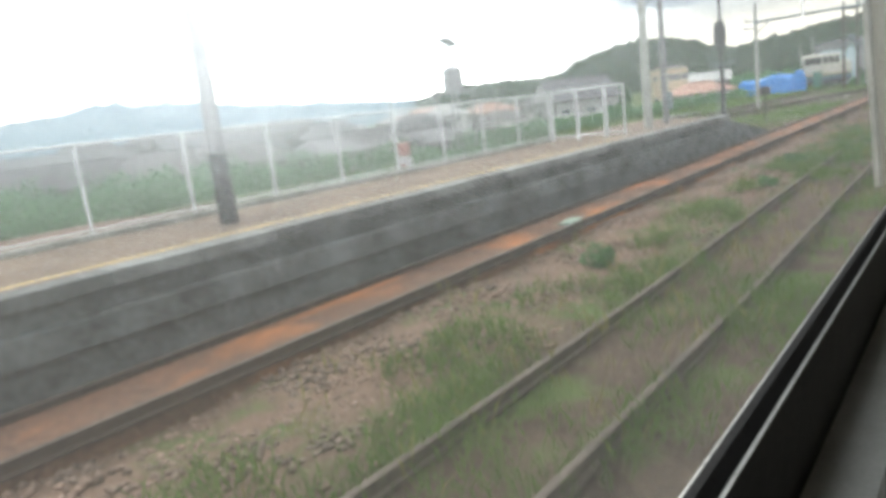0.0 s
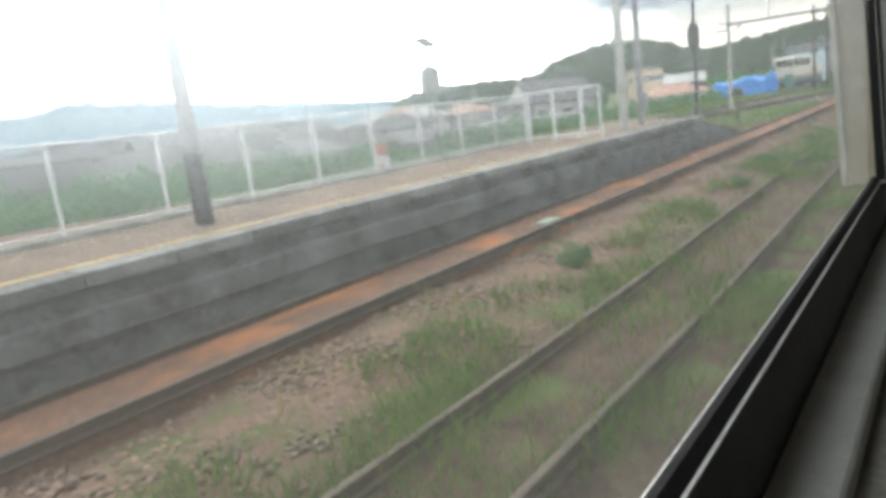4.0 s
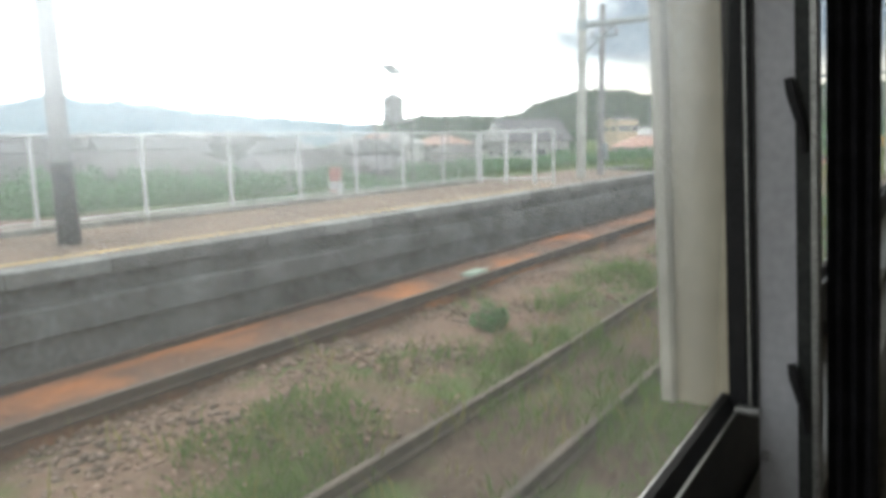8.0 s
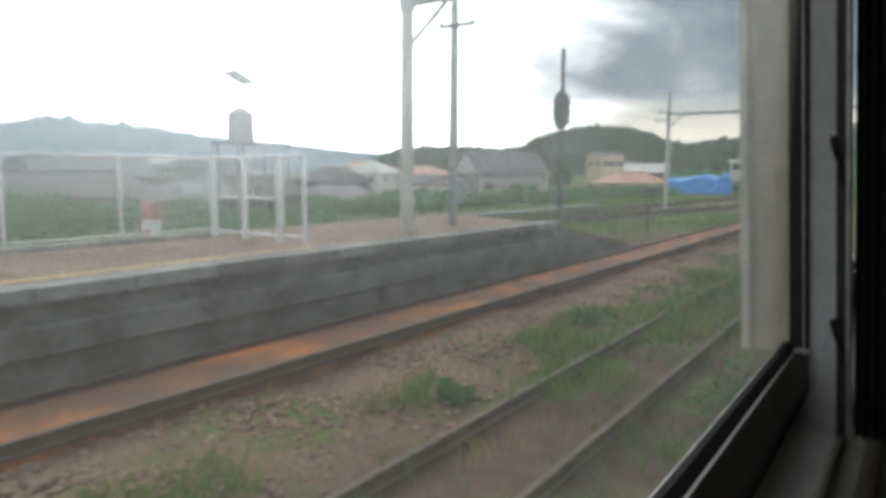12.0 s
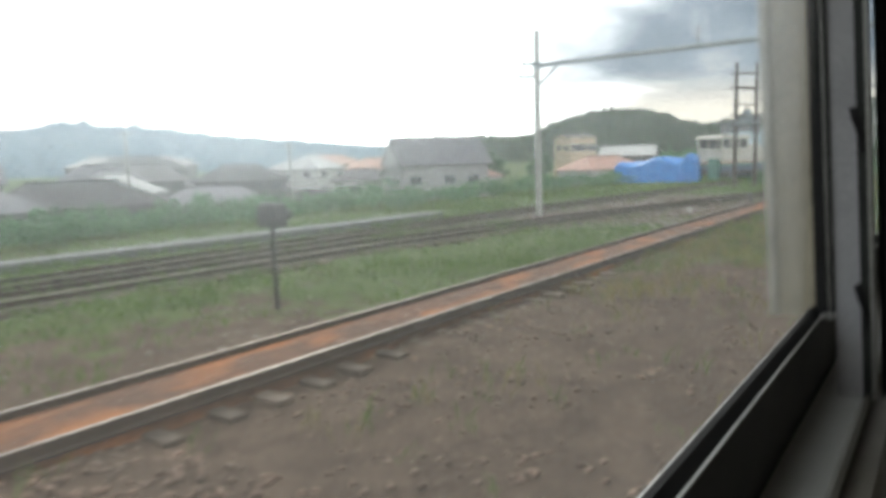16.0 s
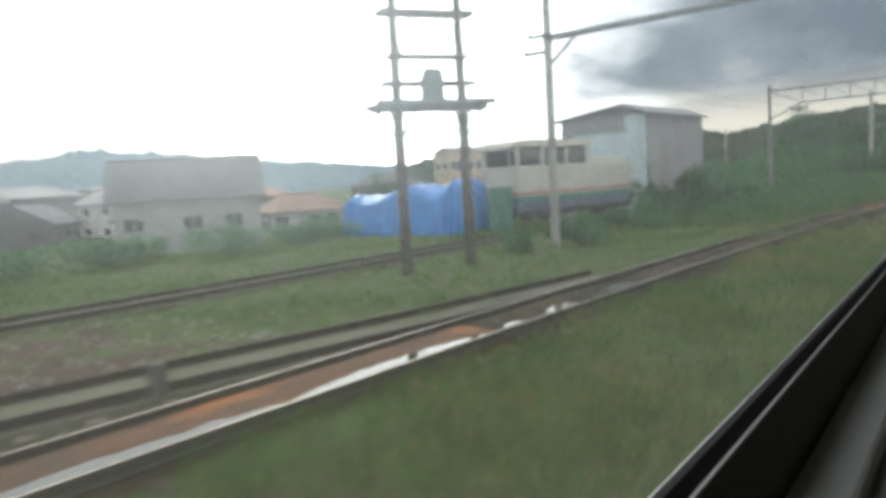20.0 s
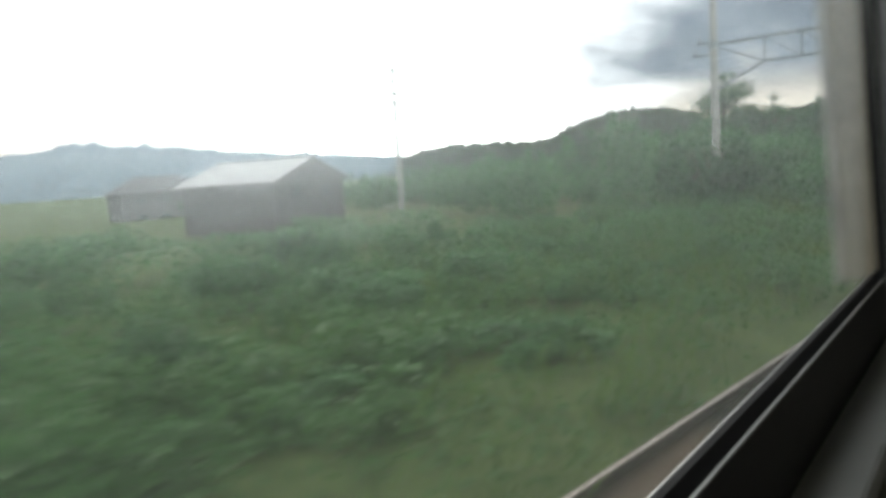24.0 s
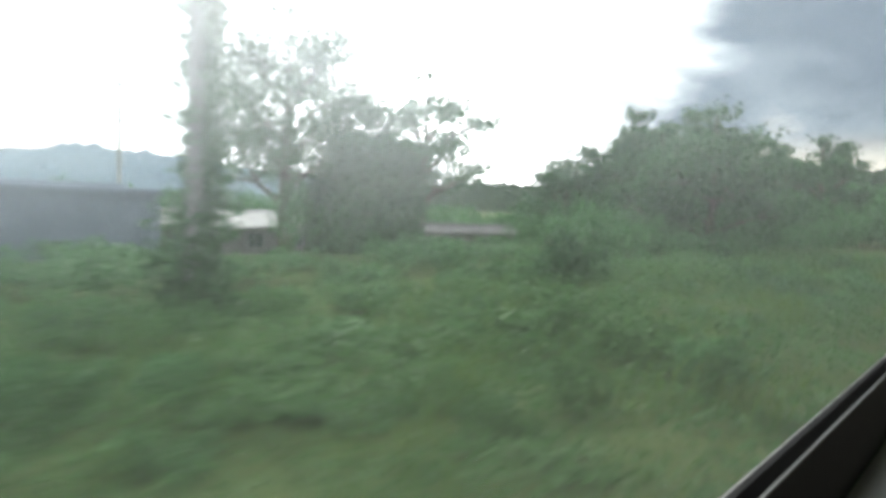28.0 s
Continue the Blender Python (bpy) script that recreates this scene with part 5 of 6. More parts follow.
def puddle(x0, x1, width, off, seed):
    """A long shallow pool along the inside of the near rail, with a ragged shore."""
    rng = np.random.default_rng(seed)
    n = max(6, int((x1 - x0) / 0.18))
    top, low = [], []
    for i in range(n + 1):
        x = x0 + (x1 - x0) * i / n
        taper = min(1.0, 4.0 * min(i, n - i) / n + 0.12)
        y = float(siding_y(x)) - 0.97 + off
        top.append((x, y + width * taper * (0.6 + 0.4 * rng.random())))
        low.append((x, y - 0.02 * rng.random()))
    ring = low + top[::-1]
    m = len(ring)
    s = Solid().add([(x, y, -0.045) for x, y in ring] + [(x, y, -0.09) for x, y in ring], [(i, i + 1, m - 2 - i, m - 1 - i) for i in range(n)] + [(i, (i + 1) % m, m + (i + 1) % m, m + i) for i in range(m)])
    single("puddle", s, WATER, "shallow rain puddle along the rusty rail", "puddle", "rain puddles", kind="")


for k, (a, b, w, o) in enumerate(((72.4, 75.9, 0.22, 0.0), (76.1, 79.6, 0.25, 0.0), (80.1, 80.6, 0.16, 0.04), (81.3, 82.4, 0.24, 0.03), (83.2, 84.7, 0.28, 0.06), (104.5, 105.0, 0.10, 0.02), (105.05, 105.75, 0.2, 0.05), (105.85, 106.3, 0.14, 0.12), (106.35, 106.7, 0.07, 0.2), (101.0, 101.5, 0.1, 0.0))):
    puddle(a, b, w, o, 90 + k)
slab = Solid().box(-0.3, -0.13, -0.03, 0.3, 0.13, 0.012, 0.01)
single("cover_plate", slab, mat("pale_green_plate", (0.26, 0.33, 0.28), (0.2, 0.26, 0.22), 4, 0.9, 0.15, spec=0.1), "pale greenish cover plate lying between the rusty rails", "plate", at=(11.75, 6.45, -0.03), turn=6)
single("white_stone", Solid().tube((0, 0, -0.12), (0, 0, 0.03), 0.14, 0.08, 7), PLAST_W, "white painted stone beside the yard track", "stone", at=(63.75, 9.45, -0.13), turn=20)
vb = thing("red_vending_box", "small red and white machine standing behind the platform fence", "machine", at=(24.6, 21.9, -0.4), turn=20)
part("case", Solid().box(-0.26, -0.22, 0, 0.26, 0.22, 0.95, 0.02), PLASTER, vb)
part("plinth", Solid().box(-0.3, -0.26, -0.05, 0.3, 0.26, 0.12, 0.02), CONCRETE, vb)
part("front_panel", Solid().box(-0.275, -0.18, 0.18, -0.26, 0.18, 0.62, 0.005), RED, vb)
part("top_box", Solid().box(-0.22, -0.22, 1.0, 0.22, 0.22, 1.6, 0.03), RED, vb, "red upper box")


# ---- wires ----
def wire(name, a, b, sag, r=0.008):
    pts = []
    for i in range(13):
        q = i / 12
        pts.append((a[0] + (b[0] - a[0]) * q, a[1] + (b[1] - a[1]) * q, a[2] + (b[2] - a[2]) * q - sag * 4 * q * (1 - q)))
    single(name, Solid().path(pts, r, 5), BLACK, "thin dark overhead wire between masts", "wire", "overhead wires")


for (a, b) in (((22.6, 10.0, 6.3), (60.3, 16.0, 6.6)), ((60.3, 16.0, 6.6), (86.2, 13.0, 6.9)), ((87.2, 12.0, 6.9), (92.3, 12.5, 7.0)), ((92.3, 12.5, 7.0), (127.4, 13.2, 6.7)), ((127.4, 13.2, 6.7), (164.1, 11.4, 7.4)), ((164.1, 11.4, 7.4), (217.5, 13.6, 8.1)), ((217.5, 13.6, 8.1), (280, 14, 8))):
    wire("overhead_wire", a, b, 0.45)
    wire("overhead_wire", (a[0], a[1] + 0.1, a[2] - 0.55), (b[0], b[1] + 0.1, b[2] - 0.55), 0.4)


# ---- bushes and trees ----
def bush_mesh(name, seed, n, spread, height, size, material):
    """Leaves crowd on the outside of several lumps, over a few stems."""
    rng = np.random.default_rng(seed)
    lumps = rng.normal(size=(9, 3)) * np.array([spread * 0.42, spread * 0.42, height * 0.16]) + np.array([0, 0, height * 0.5])
    rad = (0.28 + 0.22 * rng.random(9)) * min(spread, height)
    k = rng.integers(0, 9, n)
    d = rng.normal(size=(n, 3))
    d /= np.linalg.norm(d, axis=1)[:, None]
    c = lumps[k] + d * (rad[k] * (0.55 + 0.5 * rng.random(n)))[:, None]
    c[:, 2] = np.abs(c[:, 2])
    q = leaf_quads(c, np.full(n, size), 0.35, rng)
    return quads(name, q, material), q


BUSH_SET = [bush_mesh("bush_leaves", 10 + i, 2300, 1.0, 1.25, 0.066, LEAF if i % 3 else LEAF_D) for i in range(6)]
BUSHES = [m for m, q in BUSH_SET]
JOINED = []
STEMS = Solid()
for k in range(6):
    STEMS.path([(0.06 * math.cos(k), 0.06 * math.sin(k), -0.15), (0.2 * math.cos(k * 1.9), 0.2 * math.sin(k * 1.9), 0.45), (0.4 * math.cos(k * 1.7), 0.4 * math.sin(k * 1.7), 0.95)], [0.03, 0.02, 0.008], 5)
STEMS = STEMS.mesh("bush_stems", BARK)


def bush(x, y, sx, sz, i=None, group="trackside bushes"):
    i = int(RNG.integers(0, 6)) if i is None else i
    t = thing("bush", "dense leafy green bush by the railway" if i % 3 else "dark green tangled bush by the railway", "bush", group)
    t.matrix_basis = Matrix.LocRotScale((x, y, float(ground_z(x, y)) - 0.05), Euler((0, 0, RNG.random() * 6.28)), (sx, sx, sz))
    for nm, me in (("foliage", BUSHES[i]), ("stems", STEMS)):
        o = new(nm, me)
        o.parent = t
    return t


def far_bush(x, y, sx, sz, z=None):
    """A bush that no one could count: its leaves join the hedge."""
    q = BUSH_SET[int(RNG.integers(0, 6))][1][:1000]
    a = RNG.random() * 6.28
    ca, sa = math.cos(a), math.sin(a)
    p = np.stack([(q[..., 0] * ca - q[..., 1] * sa) * sx + x, (q[..., 0] * sa + q[..., 1] * ca) * sx + y, q[..., 2] * sz + (float(ground_z(x, y)) if z is None else z)], -1)
    JOINED.append(p)


# bushes along the yard's far edge
for x in np.arange(36, 96, 1.2):
    far_bush(x + RNG.normal() * 0.5, 28.5 - (x - 36) * 0.05 + RNG.normal() * 1.1, 1.1 + RNG.random() * 0.6, 0.65 + RNG.random() * 0.5)
for x in np.arange(8, 66, 1.7):
    far_bush(x, 36 + RNG.normal() * 4, 1.9, 1.0 + RNG.random() * 0.8)
for x in np.arange(17, 34, 1.6):
    far_bush(x, 23 + RNG.normal() * 3, 1.3, 0.45 + RNG.random() * 0.45)
for x in np.arange(-10, 40, 1.5):
    far_bush(x, 46 + RNG.normal() * 6, 2.4, 1.3 + RNG.random() * 1.2)
for x in np.arange(-12, 36, 1.1):
    far_bush(x, 44 + 12 * RNG.random(), 2.0 + RNG.random(), 2.0 + 1.4 * RNG.random())
# a few tufts and small bushes on the disused line
for x, y, s in ((9.65, 4.75, 0.3), (21.5, 4.6, 0.26), (17.0, 4.2, 0.25), (24.6, 9.9, 0.5)):
    bush(x, y, s, s * 1.1, 1)
# rough growth round mast, railcar and shed
for x, y, s, h in ((93.2, 11.2, 0.9, 0.8), (91.0, 12.4, 0.8, 0.7), (95.5, 13.0, 0.9, 0.7), (98.2, 13.5, 1.0, 0.8), (101, 13.2, 0.9, 0.7), (104, 12.9, 0.9, 0.8), (106.0, 14.0, 0.6, 1.1), (109.0, 13.6, 1.0, 1.0), (111.0, 13.3, 1.1, 2.2), (104.7, 13.5, 0.9, 1.8), (103.4, 12.9, 0.9, 1.3), (112.6, 13.4, 1.0, 1.9), (114.6, 13.0, 1.2, 1.1), (104.7, 11.0, 0.8, 0.7), (99.5, 11.2, 0.8, 0.6)):
    bush(x, y, s, h)
# the overgrown cutting after the shed
def growth(x):
    """How tall the bushes stand along the line."""
    return float(np.interp(x, [116, 140, 150, 158, 160, 166, 171, 175, 185, 189, 196, 210, 213, 218, 262], [0.5, 0.5, 0.35, 0.5, 1.75, 1.7, 1.4, 0.45, 0.45, 1.2, 1.45, 1.35, 0.4, 0.28, 0.28]))


for x in np.arange(116, 250, 1.0):
    for y0, y1, h0, h1, often in ((4.6, 6.8, 0.6, 1.0, 0.42), (7.5, 10.5, 1.2, 1.8, 0.6), (11.5, 15, 1.6, 2.4, 0.7)):
        if RNG.random() < often:
            g = growth(x)
            if 176 < x < 186 and 7 < y0 < 12:
                continue
            y = y0 + (y1 - y0) * RNG.random()
            if x < 148.4 + 1.0 * y and x > 146:
                g = 0.3
            bush(x + RNG.normal() * 0.4, y, i=None if y > 8 else int(RNG.choice([1, 2, 4, 5])), sx=(0.8 + 0.7 * RNG.random()) * (0.55 + 0.55 * g), sz=(h0 + (h1 - h0) * RNG.random()) * g)
for x in np.arange(118, 300, 1.1):
    for y0, y1, often in ((16, 21, 0.6), (22, 30, 0.6)):
        if RNG.random() < often:
            g = max(0.4, growth(x)) if x < 214 else (0.45 if x < 238 else 1.2)
            y = y0 + (y1 - y0) * RNG.random()
            if 146 < x < 148.4 + 0.45 * y:
                g = 0.25
            elif 146 < x < 148.4 + 1.05 * y:
                g = 1.0
            if 173 < x < 193:
                g = 1.65
            if 236 < x < 252 and y > 0.67 * (x - 210):
                g = 0.3
            far_bush(x, y, 1.2 + RNG.random(), (1.5 + 1.2 * RNG.random()) * g)
# rank clumps of weeds, one leaf set in four darkened for shaded hollows
WEED_SET = [bush_mesh("weed_leaves", 30 + i, 1100, 1.1, 0.9, 0.07, (LEAF_D, LEAF_Y, LEAF, LEAF_Y)[i])[0] for i in range(4)]
wg = np.random.default_rng(31)
for k in range(190):
    x, y = 112 + 136 * wg.random(), 3.2 + 11 * wg.random()
    if (x < 150 and y < float(siding_y(x)) + 1.5) or (176 < x < 187 and y > 7) or (188.5 < x < 192 and y < 4):
        continue
    s = 0.6 + 0.9 * wg.random()
    t = thing("weed_clump", "rank clump of fresh green weeds on the bank", "weeds", "weed clumps")
    t.matrix_basis = Matrix.LocRotScale((x, y, float(ground_z(x, y)) - 0.05), Euler((0, 0, wg.random() * 6.28)), (s, s, 0.55 + 0.6 * wg.random()))
    o = new("foliage", WEED_SET[int(wg.integers(0, 4))])
    o.parent = t
# thicket under the trees at the far end
for k in range(90):
    x, y = 246 + 50 * RNG.random(), 12 + 16 * RNG.random()
    y = min(y, 0.42 * (x - 208) + 2)
    far_bush(x, y, 1.6 + 1.2 * RNG.random(), (1.8 + 2.6 * RNG.random()) * min(1, 0.35 + (x - 246) / 18))
for k in range(130):
    x, y = 285 + 120 * RNG.random(), 5 + 55 * RNG.random()
    y = min(y, 0.42 * (x - 208))
    far_bush(x, y, 3.0 + 2.0 * RNG.random(), 4.5 + 3.0 * RNG.random())
for k in range(70):
    x, y = 190 + 110 * RNG.random(), 50 + 30 * RNG.random()
    far_bush(x, y, 2.5 + 2.0 * RNG.random(), 2.5 + 2.0 * RNG.random())


def tree(name, x, y, height, spread, label, seed, material=LEAF_D, lean=0.0, leaves=5200, size=0.17, base=None, bare=0.35, clump=0.15):
    """A tapered trunk that forks into limbs, with leaf clumps round the twig ends."""
    rng = np.random.default_rng(seed)
    z0 = float(ground_z(x, y)) if base is None else base
    t = thing(name, label, "tree", at=(x, y, z0 - 0.1))
    s = Solid()
    top = Vector((lean * height, 0, height * 0.62))
    s.path([(0, 0, 0), (lean * height * 0.3, 0.05, height * 0.22), (lean * height * 0.6, -0.05, height * 0.45), top], [height * 0.032, height * 0.026, height * 0.018, height * 0.009], 9)
    ends = []
    for k in range(11):
        h = bare + (0.92 - bare) * (k + rng.random()) / 11
        a = k * 2.4 + rng.random()
        p0 = Vector((lean * height * h, 0, height * h * 0.66))
        reach = spread * (1.0 - 0.45 * max(0, h - 0.5) * 2) * (0.65 + 0.5 * rng.random())
        p1 = p0 + Vector((math.cos(a) * reach * 0.5, math.sin(a) * reach * 0.5, height * (0.08 + 0.05 * rng.random())))
        p2 = p0 + Vector((math.cos(a + 0.2) * reach, math.sin(a + 0.2) * reach, height * (0.12 + 0.16 * rng.random())))
        s.path([p0, p1, p2], [height * 0.012, height * 0.007, height * 0.003], 6)
        ends += [p1 * 0.4 + p2 * 0.6, p2]
        for q in range(2):
            e = p1 + Vector((math.cos(a + 1.2 - 2.4 * q) * reach * 0.45, math.sin(a + 1.2 - 2.4 * q) * reach * 0.45, height * 0.08 * rng.random()))
            s.path([p1, e], [height * 0.006, height * 0.002], 5)
            ends.append(e)
    ends.append(top + Vector((0, 0, height * 0.3)))
    ends.append(top + Vector((spread * 0.2, 0.2, height * 0.2)))
    s.path([top, ends[-2]], [height * 0.009, height * 0.003], 6)
    part("trunk", s, BARK, t)
    c = np.array(ends)[rng.integers(0, len(ends), leaves)]
    c = c + rng.normal(size=(leaves, 3)) * np.array([spread * clump, spread * clump, spread * clump * 0.5])
    part("crown", quads("crown", leaf_quads(c, np.full(leaves, size), 0.5, rng), material), material, t)
    return t


tree("tree", 233.2, 31.5, 15.0, 4.8, "spreading broadleaf tree with airy crown of layered branches", 21, LEAF_D, leaves=17000, base=-0.8, size=0.16, clump=0.19, bare=0.22)
tree("tree", 238.2, 26.2, 11.5, 4.2, "leaning broadleaf tree with thin spreading crown", 22, LEAF_D, 0.05, leaves=4600, base=-0.8, size=0.18, clump=0.13)
tree("tree", 262.0, 24.5, 11.2, 4.2, "dense broadleaf tree with rounded dark crown", 23, LEAF_D, leaves=7000, bare=0.08, size=0.3, clump=0.13)
tree("tree", 268.0, 22.0, 11.8, 4.6, "dense broadleaf tree with rounded dark crown", 24, LEAF_D, leaves=7000, bare=0.08, size=0.3, clump=0.13)
tree("tree", 276.0, 24.0, 11.0, 4.6, "dense broadleaf tree with rounded dark crown", 25, LEAF_D, leaves=7000, bare=0.08, size=0.3, clump=0.13)
tree("tree", 285.0, 20.0, 10.5, 4.6, "dense broadleaf tree with rounded dark crown", 26, LEAF_D, leaves=7000, bare=0.08, size=0.3, clump=0.13)
tree("tree", 252.5, 15.0, 9.6, 4.6, "dome-shaped dense broadleaf tree over the weeds", 29, LEAF_D, leaves=9000, size=0.2, bare=0.05, clump=0.17)
tree("tree", 257.5, 20.5, 9.2, 4.8, "spreading broadleaf tree with flat layered crown", 30, LEAF_D, leaves=4200, size=0.2, bare=0.3, clump=0.11)
tree("tree", 294.0, 18.0, 12.0, 5.0, "dense broadleaf tree with rounded dark crown", 28, LEAF_D, leaves=7000, bare=0.08, size=0.3, clump=0.13)
tree("tree", 257.0, 28.0, 8.0, 3.2, "small broadleaf tree with ragged crown", 27, LEAF_D, leaves=4500, bare=0.25)
tree("tree", 184.6, 24.7, 6.0, 2.3, "small broadleaf tree rising from the thicket", 51, LEAF_D, leaves=4200, size=0.16, bare=0.15, base=-0.7)
tree("tree", 175.8, 22.8, 5.4, 2.4, "small bushy tree rising from the thicket", 52, LEAF_D, leaves=4600, size=0.16, bare=0.1, base=-0.7)
for k, (x, y) in enumerate(((210, 70), (225, 78), (250, 72), (270, 66), (150, 75), (300, 60), (320, 55), (180, 80))):
    tree("tree", x, y, 6.5 + k % 3, 3.4, "distant broadleaf tree before the hills", 40 + k, LEAF_D, leaves=2600, size=0.3, base=-3.2, bare=0.2)


def hedge_block(x, y, lx, ly, h, seed, label):
    rng = np.random.default_rng(seed)
    n = 15000
    c = rng.random((n, 3)) * np.array([lx, ly, h]) - np.array([lx / 2, ly / 2, 0])
    face = rng.integers(0, 5, n)
    c[face == 0, 0] = -lx / 2
    c[face == 1, 0] = lx / 2
    c[face == 2, 1] = -ly / 2
    c[face == 3, 1] = ly / 2
    c[face == 4, 2] = h
    c += rng.normal(size=(n, 3)) * 0.16
    # one side is cut square, the other slopes down
    u = np.clip((0.76 * c[:, 1] - 0.65 * c[:, 0] - 0.9) / 2.0, 0, 1)
    c = c[c[:, 2] < h * (1.04 - 0.5 * u ** 1.4 - 0.05 * np.sin(c[:, 0] * 3.1) * np.sin(c[:, 1] * 2.7))]
    c = np.concatenate([c, c[::3] * np.array([1.12, 1.12, 1.03])])
    n = len(c)
    c += rng.normal(size=(n, 3)) * 0.2
    t = thing("clipped_tree", label, "tree", at=(x, y, float(ground_z(x, y))))
    part("crown", quads("crown", leaf_quads(c, np.full(n, 0.2), 0.45, rng), LEAF_D), LEAF_D, t)
    part("trunk", Solid().tube((0, 0, -0.2), (0, 0, h * 0.8), 0.2, 0.1, 9), BARK, t)


hedge_block(235.5, 27.5, 4.4, 3.6, 5.6, 60, "dark boxy dense evergreen beside the trees")
bush(228.6, 11.0, 1.5, 1.9, 0)
bush(179.2, 11.3, 0.9, 1.25, 1)
bush(180.6, 11.4, 0.8, 1.1, 2)
bush(178.6, 13.4, 0.9, 1.3, 4)
bush(179.2, 11.9, 0.8, 1.1, 2)
bush(182.3, 13.0, 1.0, 1.4, 1)
far_bush(231.8, 29.0, 1.7, 3.2)
far_bush(233.0, 27.0, 1.5, 2.4)

# ivy on the mast
ng = np.random.default_rng(77)
n = 5200
h = ng.random(n) ** 1.5 * 8.9
a = np.where(ng.random(n) < np.clip((3.0 - h) / 2.6, 0.06, 1), ng.random(n) * 6.283, radians(30) + ng.normal(size=n) * 0.5)
rad = (0.15 + 0.55 * np.abs(np.sin(h * 2.9 + 2.4 * np.sin(h * 1.3 + a))) ** 2.5 + 0.35 * np.clip((3.2 - h) / 3, 0, 1)) * ng.random(n) ** 0.7 + 0.12
h = h + ng.normal(size=n) * 0.12
ivy = single("climbing_ivy", quads("climbing_ivy", leaf_quads(np.stack([217.2 + rad * np.cos(a), 12.94 + rad * np.sin(a), h - 0.3], 1), np.full(n, 0.15), 0.3, ng), LEAF_D), LEAF_D, "thick climbing ivy clinging to the catenary mast", "ivy")


JOINED = np.concatenate(JOINED)
town_side = JOINED[:, 0, 0] < 120
for which, material, label in ((town_side, LEAF, "low green hedges and shrubs between railway and town"), (~town_side, LEAF, "green thickets behind the railway")):
    tagged(new("far_thicket", quads("far_thicket", JOINED[which], material)), label, "thicket", kind="stuff")


# ---- weeds, grass and stones ----
def scatter(n, x0, x1, y0, y1, rng, keep=None):
    p = np.stack([x0 + (x1 - x0) * rng.random(n), y0 + (y1 - y0) * rng.random(n)], 1)
    if keep is not None:
        p = p[keep(p[:, 0], p[:, 1]) > rng.random(len(p))]
    return np.column_stack([p, ground_z(p[:, 0], p[:, 1])])


def patchy(x, y, f=0.55, s=0.0):
    v = np.sin(x * f + 2.1 * np.sin(y * f * 0.8 + s)) * np.sin(y * f * 1.3 + 1.7 * np.sin(x * f * 0.6 + s)) + 0.5 * np.sin(x * f * 2.7 + s) * np.sin(y * f * 3.1)
    return smooth(-0.35, 0.6, v)


def off_rails(x, y):
    s = siding_y(x)
    return np.where((y > s - 1.3) & (y < s + 0.15), 0.03 + 0.5 * smooth(94, 106, x), 1.0)


def stuff(name, corners, material, label, category):
    tagged(new(name, quads(name, corners, material)), label, category, kind="stuff")


gr = np.random.default_rng(11)
near = scatter(15000, -6, 31, 1.2, 4.9, gr, lambda x, y: (smooth(0.3, 1.0, patchy(x, y, 0.8)) * 0.55 + 0.03 * (1 - smooth(3.2, 4.4, y))) * np.where(np.abs(y - 2.8) < 0.48, 0.45, 1))
tufts = np.repeat(near, 7, 0) + gr.normal(size=(len(near) * 7, 3)) * np.array([0.07, 0.07, 0])
stuff("grass_tufts", blade_quads(tufts, np.full(len(tufts), 0.2), 0.6, 0.009, gr), GRASS, "soft green grass tufts on the disused line", "grass")
mid = scatter(20000, 30, 118, 1.0, 6.6, gr, lambda x, y: (0.25 + 0.75 * patchy(x, y, 0.5, 1.0)) * np.clip((x - 42) / 22, 0.06, 1) * np.where(x < 62, 0.35 + 0.65 * patchy(x, y, 0.3, 4.0), 1) * off_rails(x, y) * np.where((x > 97) & (y < siding_y(x)), 0.16, 1))
tufts = np.repeat(mid, 6, 0) + gr.normal(size=(len(mid) * 6, 3)) * np.array([0.08, 0.08, 0])
stuff("trackside_grass", blade_quads(tufts, np.full(len(tufts), 0.24), 0.5, 0.011, gr), GRASS, "green trackside grass with dry stalks", "grass")
bed = scatter(9000, 92, 150, 2.2, 6.4, gr, lambda x, y: np.where((y > siding_y(x) - 1.75) & (y < siding_y(x) + 0.5), smooth(0.2, 0.8, patchy(x, y, 0.9, 1.0)) * (0.25 + 0.75 * smooth(108, 122, x)) * (1 - 0.85 * np.exp(-((x - 106) / 3.0) ** 2)), 0.0))
tufts = np.repeat(bed, 6, 0) + gr.normal(size=(len(bed) * 6, 3)) * np.array([0.08, 0.08, 0])
tufts[:, 2] = -0.13
stuff("bed_grass", blade_quads(tufts, np.full(len(tufts), 0.2), 0.6, 0.010, gr), GRASS, "thin grass growing through the dark ballast", "grass")
dry = scatter(10000, -4, 118, 1.0, 6.4, gr, lambda x, y: patchy(x, y, 0.7, 3.0) * off_rails(x, y) * np.where(x < 44, np.where(y < 5, 0.3, 0.05), 1) * np.where((x > 97) & (y < siding_y(x)), 0.12, 1))
tufts = np.repeat(dry, 5, 0) + gr.normal(size=(len(dry) * 5, 3)) * np.array([0.09, 0.09, 0])
stuff("dry_grass", blade_quads(tufts, np.full(len(tufts), 0.28), 0.55, 0.01, gr), GRASS_D, "straw-coloured dry grass", "grass")
yard = scatter(26000, 28, 112, 7.7, 27, gr, lambda x, y: (0.15 + 0.85 * patchy(x, y, 0.33, 2.0)) * np.where((x > 55) & (x < 79) & (y < 17.5), 0.1, 1) * np.where((x < 41) & (y < 11), 0.3, 1))
